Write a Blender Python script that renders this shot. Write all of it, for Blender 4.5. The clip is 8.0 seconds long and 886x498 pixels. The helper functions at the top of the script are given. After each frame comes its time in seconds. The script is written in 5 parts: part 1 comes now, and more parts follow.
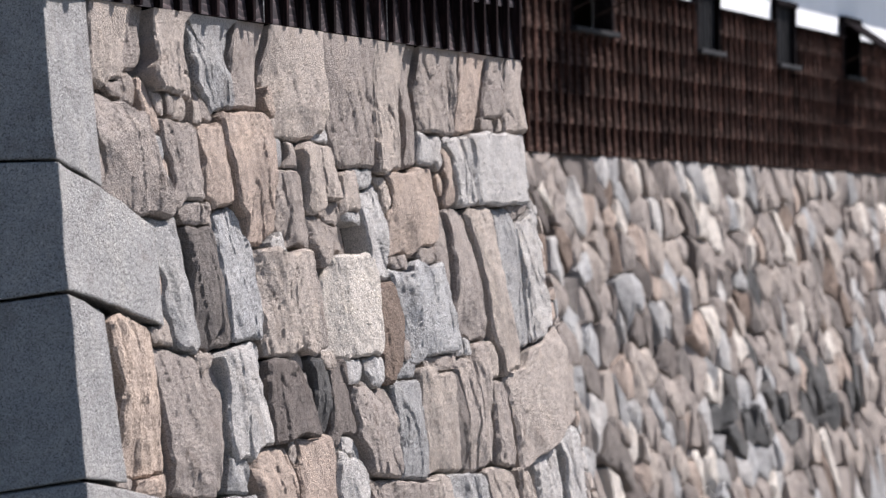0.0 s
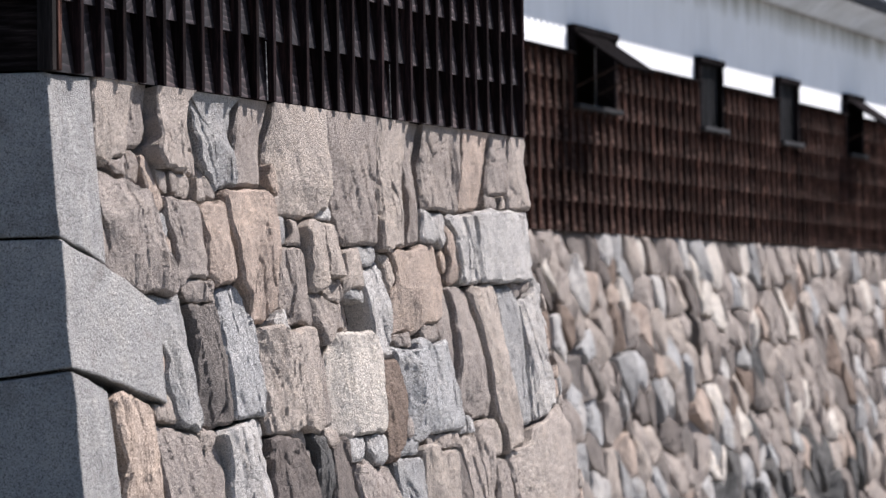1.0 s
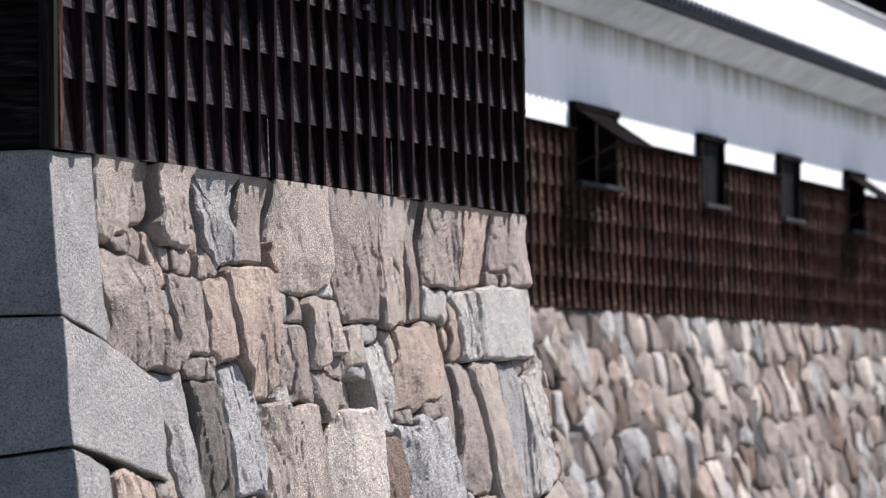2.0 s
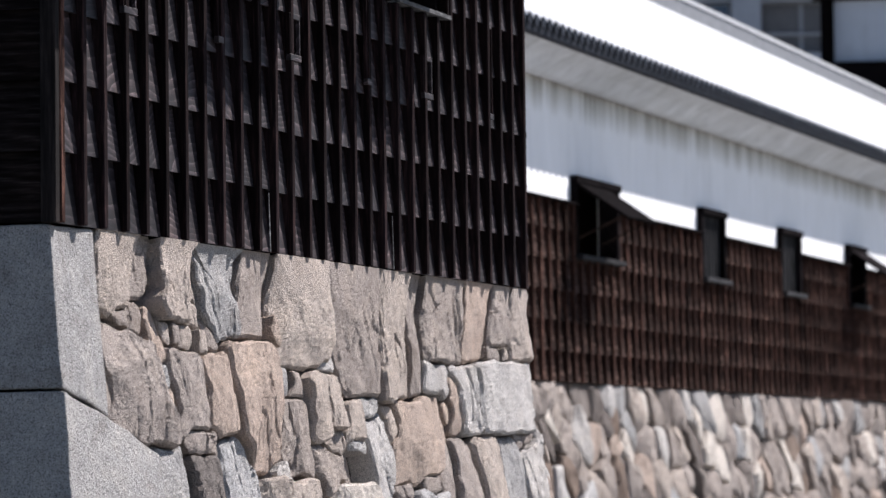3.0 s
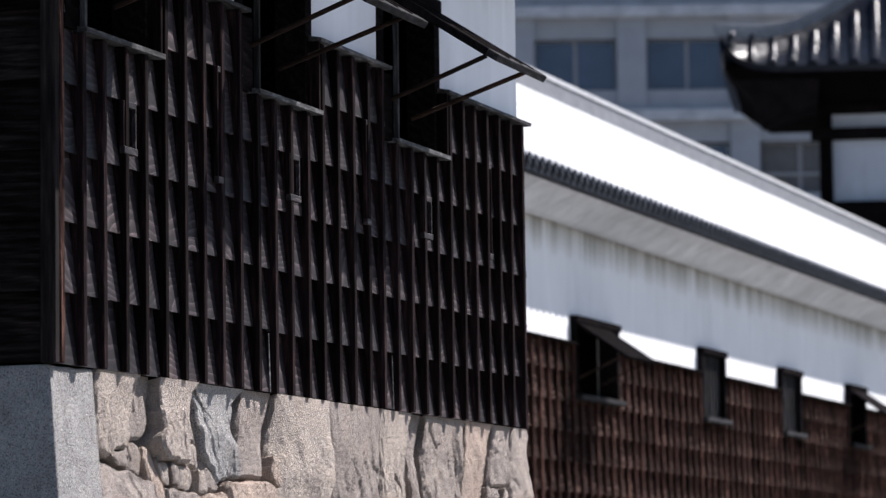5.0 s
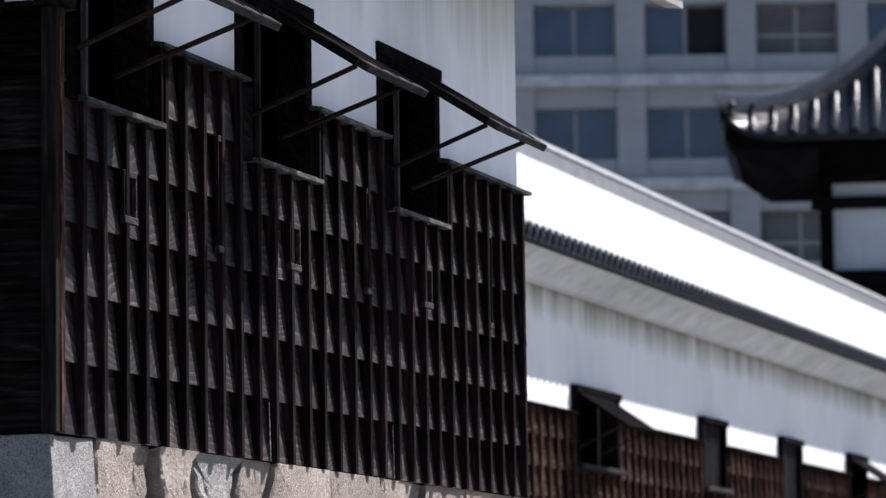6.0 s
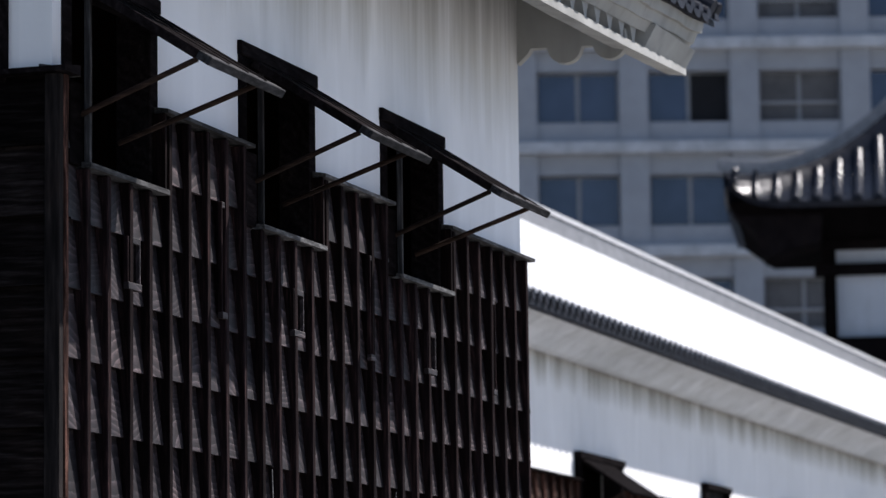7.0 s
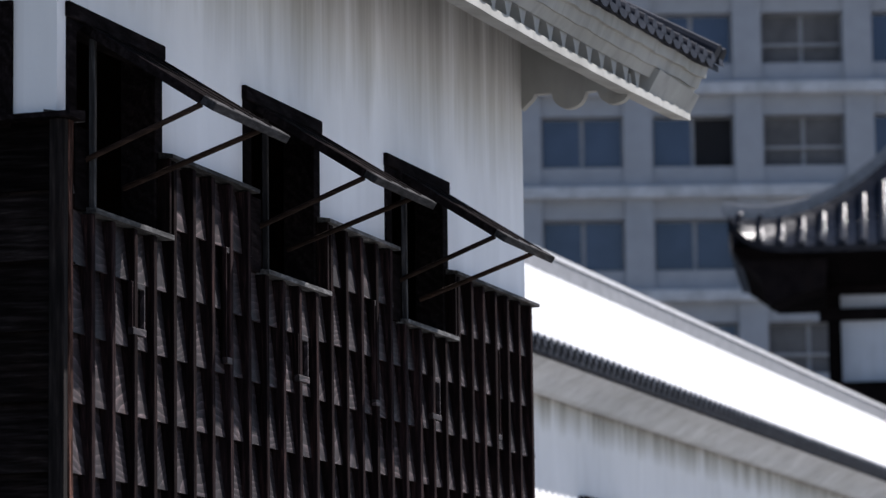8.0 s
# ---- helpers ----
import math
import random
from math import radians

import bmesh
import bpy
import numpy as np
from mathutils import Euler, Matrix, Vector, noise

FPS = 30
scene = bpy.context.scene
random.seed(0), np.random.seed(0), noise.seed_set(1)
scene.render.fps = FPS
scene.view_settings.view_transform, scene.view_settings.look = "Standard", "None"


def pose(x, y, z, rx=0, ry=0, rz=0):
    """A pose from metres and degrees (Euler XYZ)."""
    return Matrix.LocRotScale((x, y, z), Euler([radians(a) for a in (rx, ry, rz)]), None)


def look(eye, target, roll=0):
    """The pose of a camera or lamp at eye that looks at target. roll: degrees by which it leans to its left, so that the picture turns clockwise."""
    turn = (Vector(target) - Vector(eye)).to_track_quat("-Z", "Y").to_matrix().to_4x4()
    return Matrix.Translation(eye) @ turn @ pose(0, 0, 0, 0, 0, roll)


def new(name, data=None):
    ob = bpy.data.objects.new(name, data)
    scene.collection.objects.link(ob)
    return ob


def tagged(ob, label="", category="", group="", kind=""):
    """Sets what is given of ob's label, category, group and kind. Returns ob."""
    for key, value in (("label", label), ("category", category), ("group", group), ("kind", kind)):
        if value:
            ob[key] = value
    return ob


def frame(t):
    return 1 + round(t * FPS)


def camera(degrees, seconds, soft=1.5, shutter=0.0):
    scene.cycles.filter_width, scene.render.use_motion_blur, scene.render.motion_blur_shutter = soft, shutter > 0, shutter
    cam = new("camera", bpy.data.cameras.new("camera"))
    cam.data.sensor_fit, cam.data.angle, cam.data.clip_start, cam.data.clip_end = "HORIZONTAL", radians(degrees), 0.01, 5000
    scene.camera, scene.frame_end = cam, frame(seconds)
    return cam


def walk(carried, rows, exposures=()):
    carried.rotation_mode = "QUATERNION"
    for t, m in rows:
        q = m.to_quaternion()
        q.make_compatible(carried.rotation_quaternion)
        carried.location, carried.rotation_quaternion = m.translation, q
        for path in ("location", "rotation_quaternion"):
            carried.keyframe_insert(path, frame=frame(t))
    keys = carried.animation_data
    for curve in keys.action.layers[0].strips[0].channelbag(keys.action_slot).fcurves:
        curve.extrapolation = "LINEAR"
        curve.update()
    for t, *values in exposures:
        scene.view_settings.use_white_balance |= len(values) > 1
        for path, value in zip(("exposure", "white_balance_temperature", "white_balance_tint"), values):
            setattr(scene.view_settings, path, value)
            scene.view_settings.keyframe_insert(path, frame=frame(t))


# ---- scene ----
EYE = 5.0
cam = camera(13.755, 8.0, soft=1.35)
cam.data.dof.use_dof = True
cam.data.dof.focus_distance = 25.0
cam.data.dof.aperture_fstop = 2.7
ROWS = [
    (0.0, 89.774, 0.580, 18.225),
    (0.5, 90.356, 0.559, 18.250),
    (1.0, 90.983, 0.595, 18.278),
    (1.5, 91.589, 0.619, 18.292),
    (3.0, 93.343, 0.657, 18.326),
    (3.5, 93.902, 0.660, 18.326),
    (4.0, 94.450, 0.692, 18.328),
    (4.5, 94.987, 0.694, 18.328),
    (6.0, 96.603, 0.723, 18.338),
    (6.5, 97.130, 0.701, 18.356),
    (7.0, 97.642, 0.698, 18.389),
    (7.5, 98.131, 0.732, 18.433),
    (8.0, 98.346, 0.721, 18.463),
]
walk(cam, [(t, pose(9.0, 0.0, EYE, rx, ry, rz)) for t, rx, ry, rz in ROWS], [(0.0, 0.94, 6100, 14), (8.0, 0.94, 6100, 14)])

# ---- sky and sun ----
SUN = Vector((0.39, 0.51, 0.76)).normalized()
sky_world = bpy.data.worlds.new("sky")
scene.world = sky_world
sky_world.use_nodes = True
wt = sky_world.node_tree
wt.nodes.clear()
sky = wt.nodes.new("ShaderNodeTexSky")
sky.sky_type = "NISHITA"
sky.sun_disc = False
sky.dust_density = 0.4
sky.ozone_density = 2.5
sky.sun_elevation = math.asin(SUN.z)
sky.sun_rotation = math.atan2(SUN.x, SUN.y)
bg = wt.nodes.new("ShaderNodeBackground")
bg.inputs["Strength"].default_value = 0.053
wo = wt.nodes.new("ShaderNodeOutputWorld")
wt.links.new(sky.outputs[0], bg.inputs["Color"])
wt.links.new(bg.outputs[0], wo.inputs["Surface"])
sun_data = bpy.data.lights.new("sun", "SUN")
sun_data.energy = 5.0
sun_data.angle = radians(0.55)
sun_data.color = (1.0, 0.93, 0.85)
sun_ob = new("sun", sun_data)
sun_ob.matrix_world = look(SUN * 60, (0, 0, 0))


# ---- materials ----
class Mat:
    """A small node-tree writer."""

    def __init__(self, name, rough=0.8, metal=0.0, spec=0.5):
        self.m = bpy.data.materials.new(name)
        self.m.use_nodes = True
        self.t = self.m.node_tree
        self.b = self.t.nodes["Principled BSDF"]
        self.b.inputs["Roughness"].default_value = rough
        self.b.inputs["Metallic"].default_value = metal
        self.b.inputs["Specular IOR Level"].default_value = spec

    def node(self, kind, **values):
        n = self.t.nodes.new(kind)
        for k, v in values.items():
            n.inputs[k.replace("_", " ")].default_value = v
        return n

    def link(self, a, b):
        self.t.links.new(a, b)

    def coords(self, scale, random_shift=True):
        tc = self.node("ShaderNodeTexCoord")
        mp = self.node("ShaderNodeMapping")
        mp.inputs["Scale"].default_value = scale
        self.link(tc.outputs["Object"], mp.inputs["Vector"])
        if random_shift:
            oi = self.node("ShaderNodeObjectInfo")
            mul = self.node("ShaderNodeMath")
            mul.operation = "MULTIPLY"
            mul.inputs[1].default_value = 37.0
            self.link(oi.outputs["Random"], mul.inputs[0])
            self.link(mul.outputs[0], mp.inputs["Location"])
        return mp.outputs[0]

    def noise(self, vec, scale, detail=4.0, rough=0.6, distort=0.0):
        n = self.node("ShaderNodeTexNoise", Scale=scale, Detail=detail, Roughness=rough, Distortion=distort)
        self.link(vec, n.inputs["Vector"])
        return n.outputs["Fac"]

    def ramp(self, fac, stops):
        r = self.node("ShaderNodeValToRGB")
        e = r.color_ramp.elements
        while len(e) < len(stops):
            e.new(0.5)
        for el, (p, c) in zip(e, stops):
            el.position = p
            el.color = (*c, 1) if len(c) == 3 else c
        self.link(fac, r.inputs[0])
        return r.outputs[0]

    def mix(self, a, b, fac, kind="MIX"):
        n = self.node("ShaderNodeMix")
        n.data_type, n.blend_type = "RGBA", kind
        for s, v in ((n.inputs[0], fac), (n.inputs[6], a), (n.inputs[7], b)):
            if isinstance(v, (int, float)):
                s.default_value = v
            elif isinstance(v, tuple):
                s.default_value = (*v, 1)
            else:
                self.link(v, s)
        return n.outputs[2]

    def bump(self, height, strength, distance, below=None):
        n = self.node("ShaderNodeBump", Strength=strength, Distance=distance)
        self.link(height, n.inputs["Height"])
        if below is not None:
            self.link(below, n.inputs["Normal"])
        self.link(n.outputs[0], self.b.inputs["Normal"])
        return n.outputs[0]

    def color(self, c):
        self.link(c, self.b.inputs["Base Color"])

    def rand(self):
        """A number of its own for each object, and for each loose piece in a joined mesh."""
        add = self.node("ShaderNodeMath")
        add.operation = "ADD"
        self.link(self.node("ShaderNodeObjectInfo").outputs["Random"], add.inputs[0])
        self.link(self.node("ShaderNodeNewGeometry").outputs["Random Per Island"], add.inputs[1])
        part_of = self.node("ShaderNodeMath")
        part_of.operation = "FRACT"
        self.link(add.outputs[0], part_of.inputs[0])
        return part_of.outputs[0]


def grey(v):
    return (v, v, v)


def stone_material(name, tones, speck=0.5, streak=0.5, relief=1.0, shift=True):
    """Granite: body tone by stone, mica specks, upright splitting streaks, crags."""
    m = Mat(name, 0.86, 0, 0.3)
    v = m.coords((1, 1, 1), shift)
    tall = m.coords((1.0, 1.0, 0.22), shift)
    body = m.ramp(m.rand(), [(i / max(1, len(tones) - 1), tuple(1.06 * c for c in t)) for i, t in enumerate(tones)])
    big = m.noise(v, 3.4, 6, 0.66, 0.5)
    c = m.mix(body, m.ramp(big, [(0.28, (0.72, 0.66, 0.61)), (0.48, (1.0, 0.975, 0.96)), (0.72, (1.20, 1.14, 1.07))]), 0.85, "MULTIPLY")
    st = m.noise(tall, 22.0, 6, 0.74, 0.4)
    c = m.mix(c, m.ramp(st, [(0.30, grey(0.80)), (0.44, grey(0.97)), (0.72, grey(1.08))]), streak, "MULTIPLY")
    pits = m.noise(v, 36.0, 5, 0.74, 0.25)
    c = m.mix(c, m.ramp(pits, [(0.28, grey(0.40)), (0.38, grey(0.92)), (0.55, grey(1.03)), (0.68, grey(1.24))]), 0.9, "MULTIPLY")
    sp = m.noise(v, 105.0, 2, 0.6)
    c = m.mix(c, m.ramp(sp, [(0.36, grey(0.30)), (0.46, grey(0.95)), (0.60, grey(1.05)), (0.72, grey(1.55))]), speck, "MULTIPLY")
    m.color(c)
    first = m.bump(st, 0.6 * relief, 0.035)
    second = m.bump(pits, 1.0 * relief, 0.07, first)
    m.bump(sp, 0.75 * relief, 0.024, second)
    return m.m


STONE = {
    "g": stone_material("grey_granite", [(0.394, 0.394, 0.396), (0.466, 0.461, 0.459), (0.517, 0.511, 0.504)], 0.75, 0.6),
    "b": stone_material("beige_granite", [(0.503, 0.440, 0.392), (0.569, 0.497, 0.440), (0.547, 0.480, 0.433)], 0.45, 0.75),
    "p": stone_material("pink_granite", [(0.522, 0.425, 0.359), (0.577, 0.468, 0.397), (0.511, 0.413, 0.353)], 0.5, 0.7),
    "t": stone_material("taupe_granite", [(0.402, 0.352, 0.320), (0.462, 0.407, 0.372), (0.432, 0.377, 0.339)], 0.5, 0.8),
    "d": stone_material("dark_brown_stone", [(0.195, 0.167, 0.153), (0.251, 0.219, 0.200), (0.223, 0.200, 0.186)], 0.4, 0.7),
    "w": stone_material("pale_granite", [(0.614, 0.602, 0.592), (0.670, 0.642, 0.614)], 0.6, 0.45),
    "s": stone_material("silver_granite", [(0.526, 0.526, 0.532), (0.604, 0.604, 0.604)], 0.75, 0.6),
    "c": stone_material("cream_split_stone", [(0.76, 0.70, 0.635), (0.78, 0.725, 0.66)], 0.35, 0.7),
    "r": stone_material("rust_brown_stone", [(0.251, 0.191, 0.153), (0.279, 0.209, 0.167)], 0.6, 0.7),
    "o": stone_material("orange_pink_granite", [(0.419, 0.339, 0.279), (0.437, 0.353, 0.293)], 0.7, 0.3, 0.6),
    "k": stone_material("blackened_stone", [(0.10, 0.10, 0.10), (0.17, 0.165, 0.16)], 0.4, 0.5),
}
QUOIN = stone_material("dressed_quoin_granite", [(0.35, 0.348, 0.345), (0.39, 0.386, 0.38)], 0.9, 0.6, 0.7)


def earth_material():
    m = Mat("dark_packed_earth", 0.95)
    v = m.coords((1, 1, 1), False)
    m.color(m.ramp(m.noise(v, 6, 5), [(0.3, (0.025, 0.022, 0.02)), (0.7, (0.07, 0.06, 0.05))]))
    m.bump(m.noise(v, 22, 4), 0.6, 0.03)
    return m.m


EARTH = earth_material()


def wood_material(name, dark, mid, light, along, contrast=0.5, rough=0.75, gloss=0.1):
    """Weathered timber with grain lines along one axis and arched figure."""
    m = Mat(name, rough, 0, gloss)
    s = {"x": (0.5, 7, 7), "y": (5, 1.0, 5), "z": (7, 7, 0.5)}[along]
    v = m.coords(s)
    fine = m.noise(v, 9.0, 5, 0.7, 0.3)
    wav = m.node("ShaderNodeTexWave", Scale=1.1, Distortion=13.0, Detail=3.0)
    wav.inputs["Detail Scale"].default_value = 0.8
    wav.bands_direction = "DIAGONAL"
    m.link(v, wav.inputs["Vector"])
    body = m.ramp(fine, [(0.3, dark), (0.52, mid), (0.75, light)])
    c = m.mix(body, m.ramp(wav.outputs["Fac"], [(0.15, grey(0.42)), (0.6, grey(1.0)), (0.95, grey(1.7))]), contrast, "MULTIPLY")
    pv = m.coords((1, 1, 1))
    c = m.mix(c, m.ramp(m.noise(pv, 2.2, 4), [(0.35, grey(0.55)), (0.55, grey(1.0)), (0.78, (1.45, 1.25, 1.12))]), 0.8, "MULTIPLY")
    tone = m.ramp(m.rand(), [(0.0, grey(0.50)), (1.0, grey(1.5))])
    c = m.mix(c, tone, 1.0, "MULTIPLY")
    m.color(c)
    first = m.bump(wav.outputs["Fac"], 0.25, 0.006)
    m.bump(fine, 0.5, 0.006, first)
    return m.m


def figured_board_material(name, dark, mid, light, lines, rough):
    """Flat-sawn boards laid along y: arched grain lines, patches worn pale and patches still black."""
    m = Mat(name, rough, 0, 0.22)
    v = m.coords((1, 0.8, 1))
    wav = m.node("ShaderNodeTexWave", Scale=lines, Distortion=70.0, Detail=2.5)
    wav.inputs["Detail Scale"].default_value = 0.17
    wav.inputs["Detail Roughness"].default_value = 0.45
    wav.wave_type, wav.bands_direction, wav.wave_profile = "BANDS", "Z", "SAW"
    m.link(v, wav.inputs["Vector"])
    fine = m.noise(m.coords((30, 1.6, 30)), 4.0, 4, 0.7)
    worn = m.noise(m.coords((1, 1, 1)), 2.6, 4, 0.65)
    c = m.mix(mid, m.ramp(wav.outputs["Fac"], [(0.05, grey(0.45)), (0.50, grey(0.75)), (0.82, grey(1.7)), (0.97, grey(2.8))]), 0.9, "MULTIPLY")
    c = m.mix(c, m.ramp(fine, [(0.3, grey(0.40)), (0.52, grey(0.95)), (0.72, grey(1.9))]), 0.85, "MULTIPLY")
    c = m.mix(m.mix(dark, c, m.ramp(worn, [(0.38, grey(0.15)), (0.60, grey(1.0))])), light, m.ramp(worn, [(0.58, grey(0.0)), (0.78, grey(0.40))]))
    c = m.mix(c, m.ramp(m.rand(), [(0.0, (0.62, 0.60, 0.62)), (0.6, (1.0, 0.98, 1.0)), (1.0, (1.5, 1.36, 1.28))]), 1.0, "MULTIPLY")
    m.color(c)
    first = m.bump(wav.outputs["Fac"], 0.5, 0.006)
    m.bump(fine, 0.4, 0.004, first)
    return m.m


BOARD = figured_board_material("charred_cedar_board", (0.009, 0.0078, 0.0095), (0.038, 0.0305, 0.033), (0.115, 0.085, 0.076), 5.2, 0.60)
# end-face copy of the cedar boards, near black for that side's shade
SHADEDBOARD = wood_material("shaded_charred_cedar_end_board", (0.003, 0.0025, 0.0025), (0.009, 0.007, 0.0068), (0.024, 0.02, 0.019), "x", 0.6, 0.9, 0.02)
BATTEN = wood_material("red_brown_batten", (0.004, 0.003, 0.0034), (0.0125, 0.0083, 0.0092), (0.048, 0.027, 0.025), "z", 0.35, 0.9, 0.03)
FARBOARD = wood_material("red_brown_cedar_board", (0.006, 0.004, 0.0036), (0.030, 0.0185, 0.016), (0.24, 0.16, 0.125), "y", 0.8, 0.85, 0.03)
FARBATTEN = wood_material("red_brown_upright_batten", (0.005, 0.003, 0.0028), (0.038, 0.0195, 0.0155), (0.22, 0.115, 0.084), "z", 0.8, 0.85, 0.03)
FRAME = wood_material("black_stained_frame_timber", (0.004, 0.0034, 0.0036), (0.0085, 0.0070, 0.0076), (0.018, 0.0145, 0.0150), "y", 0.4, 0.9, 0.01)
ROD = wood_material("dark_prop_timber", (0.012, 0.008, 0.006), (0.028, 0.017, 0.013), (0.05, 0.033, 0.026), "x", 0.3)
SILL = wood_material("grey_weathered_sill_timber", (0.025, 0.025, 0.026), (0.075, 0.075, 0.077), (0.21, 0.21, 0.212), "y", 0.4)
RAIL = wood_material("dark_grey_rail_timber", (0.010, 0.010, 0.011), (0.024, 0.024, 0.026), (0.06, 0.06, 0.064), "y", 0.3, 0.8)
JAMB = wood_material("grey_weathered_upright_timber", (0.014, 0.014, 0.015), (0.034, 0.034, 0.036), (0.075, 0.075, 0.078), "z", 0.3, 0.8)
POST = wood_material("grey_brown_post_timber", (0.006, 0.005, 0.005), (0.015, 0.012, 0.0115), (0.035, 0.028, 0.026), "z", 0.5, 0.85)
INSIDE = wood_material("red_brown_inner_timber", (0.012, 0.006, 0.005), (0.025, 0.012, 0.009), (0.05, 0.025, 0.018), "z", 0.3)


def plaster_material(name, base, dirt, runs=0.0, drips=0.0, drip_top=0.0, drip_long=0.75):
    """Lime plaster. runs: pale washed run marks; drips: dark drips that start at one height, in patches."""
    m = Mat(name, 0.88, 0, 0.25)
    v = m.coords((1, 1, 1), False)
    tall = m.coords((2.2, 2.2, 0.35), False)
    st = m.noise(tall, 1.6, 4, 0.55, 0.8)
    c = m.mix(base, m.ramp(st, [(0.3, grey(0.80)), (0.5, grey(0.98)), (0.72, grey(1.04))]), dirt, "MULTIPLY")
    c = m.mix(c, m.ramp(m.noise(v, 0.8, 5), [(0.32, (0.84, 0.84, 0.82)), (0.6, grey(1.0))]), dirt, "MULTIPLY")
    if runs:
        patch = m.ramp(m.noise(v, 0.55, 3), [(0.38, grey(0.15)), (0.60, grey(1.0))])
        thin = m.noise(m.coords((1.0, 1.15, 0.20), False), 2.0, 2, 0.5, 0.5)
        marks = m.ramp(thin, [(0.34, grey(0.84)), (0.50, grey(0.92)), (0.60, grey(1.0)), (0.70, grey(1.16))])
        c = m.mix(c, m.mix((0.96, 0.96, 0.96), marks, patch), runs, "MULTIPLY")
    if drips:
        pos = m.node("ShaderNodeSeparateXYZ")
        m.link(m.node("ShaderNodeTexCoord").outputs["Object"], pos.inputs[0])
        reach = m.node("ShaderNodeMapRange")
        m.link(pos.outputs["Z"], reach.inputs["Value"])
        for key, value in (("From Min", drip_top - drip_long), ("From Max", drip_top), ("To Min", 0.0), ("To Max", 1.0)):
            reach.inputs[key].default_value = value
        ragged = m.noise(m.coords((1.0, 2.2, 0.12), False), 1.3, 4, 0.7, 0.3)
        mul = m.node("ShaderNodeMath")
        mul.operation = "MULTIPLY"
        m.link(reach.outputs[0], mul.inputs[0])
        m.link(ragged, mul.inputs[1])
        c = m.mix(c, m.ramp(mul.outputs[0], [(0.16, grey(1.0)), (0.36, (0.62, 0.61, 0.57)), (0.52, (0.36, 0.345, 0.31))]), drips, "MULTIPLY")
    m.color(c)
    m.bump(m.noise(v, 16, 5), 0.2, 0.012)
    return m.m


PLASTER = plaster_material("white_lime_plaster", (0.86, 0.87, 0.89), 0.25, 0.9)
WINGPLASTER = plaster_material("streaked_white_plaster", (0.83, 0.835, 0.84), 0.3, 0.25, 1.0, EYE + 5.34)
# ragged streaks darken this wall upwards over 2.2 m
TURRETPLASTER = plaster_material("top_darkened_white_plaster", (0.86, 0.87, 0.89), 0.2, 0.55, 0.9, EYE + 6.5, 2.2)
# white plaster tinted grey-blue to carry the shade of the tower's deep eaves
TOWERPLASTER = plaster_material("eave_shaded_tower_plaster", (0.50, 0.54, 0.61), 0.5)
# greyer than the wall plaster, with strong streaks
COVEPLASTER = plaster_material("grey_streaked_cove_plaster", (0.63, 0.65, 0.67), 0.9, 0.7)
# stained plaster, its grey taken darker still for the shade under the eave
EAVEPLASTER = plaster_material("stained_shaded_eave_plaster", (0.37, 0.375, 0.36), 1.0, 0.9)


def tile_material(name, lo, hi, rough, gloss=0.25):
    m = Mat(name, rough, 0, gloss)
    v = m.coords((1, 1, 1))
    n = m.noise(v, 5, 5, 0.65)
    c = m.ramp(n, [(0.3, lo), (0.7, hi)])
    c = m.mix(c, m.ramp(m.rand(), [(0, grey(0.85)), (1, grey(1.12))]), 1.0, "MULTIPLY")
    m.color(c)
    m.bump(m.noise(v, 40, 4), 0.2, 0.006)
    return m.m


TILE = tile_material("silver_grey_roof_tile", (0.56, 0.57, 0.58), (0.70, 0.71, 0.72), 0.34)
DARKTILE = tile_material("dark_grey_roof_tile", (0.018, 0.020, 0.026), (0.042, 0.045, 0.055), 0.5, 0.02)
RIDGETILE = tile_material("grey_ridge_tile", (0.13, 0.133, 0.14), (0.22, 0.225, 0.235), 0.5)
RIDGECAP = tile_material("pale_ridge_cap_tile", (0.30, 0.305, 0.31), (0.42, 0.425, 0.43), 0.45)
HIPTILE = tile_material("pale_grey_hip_tile", (0.13, 0.14, 0.155), (0.22, 0.23, 0.25), 0.4)
TURRETTILE = tile_material("blue_grey_turret_tile", (0.006, 0.008, 0.013), (0.015, 0.018, 0.027), 0.27, 0.10)


def plain_material(name, c, rough, vary=0.3, scale=1.5):
    m = Mat(name, rough, 0, 0.4)
    v = m.coords((1, 1, 1), False)
    m.color(m.mix(c, m.ramp(m.noise(v, scale, 5), [(0.3, grey(1 - vary)), (0.7, grey(1 + vary * 0.4))]), 1.0, "MULTIPLY"))
    m.bump(m.noise(v, 20 * scale, 4), 0.15, 0.01)
    return m.m


CONCRETE = plain_material("pale_grey_concrete", (0.33, 0.35, 0.385), 0.85, 0.1)
LEDGE = plain_material("light_concrete_ledge", (0.50, 0.52, 0.55), 0.8)
ALU = plain_material("grey_aluminium_frame", (0.30, 0.31, 0.33), 0.45, 0.1)
GROUND = plain_material("grey_gravel", (0.22, 0.216, 0.208), 0.95, 0.2, 0.4)
WATER = plain_material("unseen_dark_moat_water", (0.02, 0.028, 0.022), 0.15, 0.4, 0.4)
ROOM = plain_material("dim_room_lining", (0.12, 0.12, 0.125), 0.9)


# pane colour that stands for the darkness behind one open sash
UNLIT = plain_material("black_pane_for_unlit_room", (0.012, 0.013, 0.016), 0.9)


def glass_material():
    m = Mat("dark_window_glass", 0.06, 0, 0.7)
    v = m.coords((1, 1, 1))
    m.color(m.ramp(m.noise(v, 0.6, 2), [(0.3, (0.028, 0.042, 0.082)), (0.7, (0.050, 0.070, 0.125))]))
    return m.m


GLASS = glass_material()


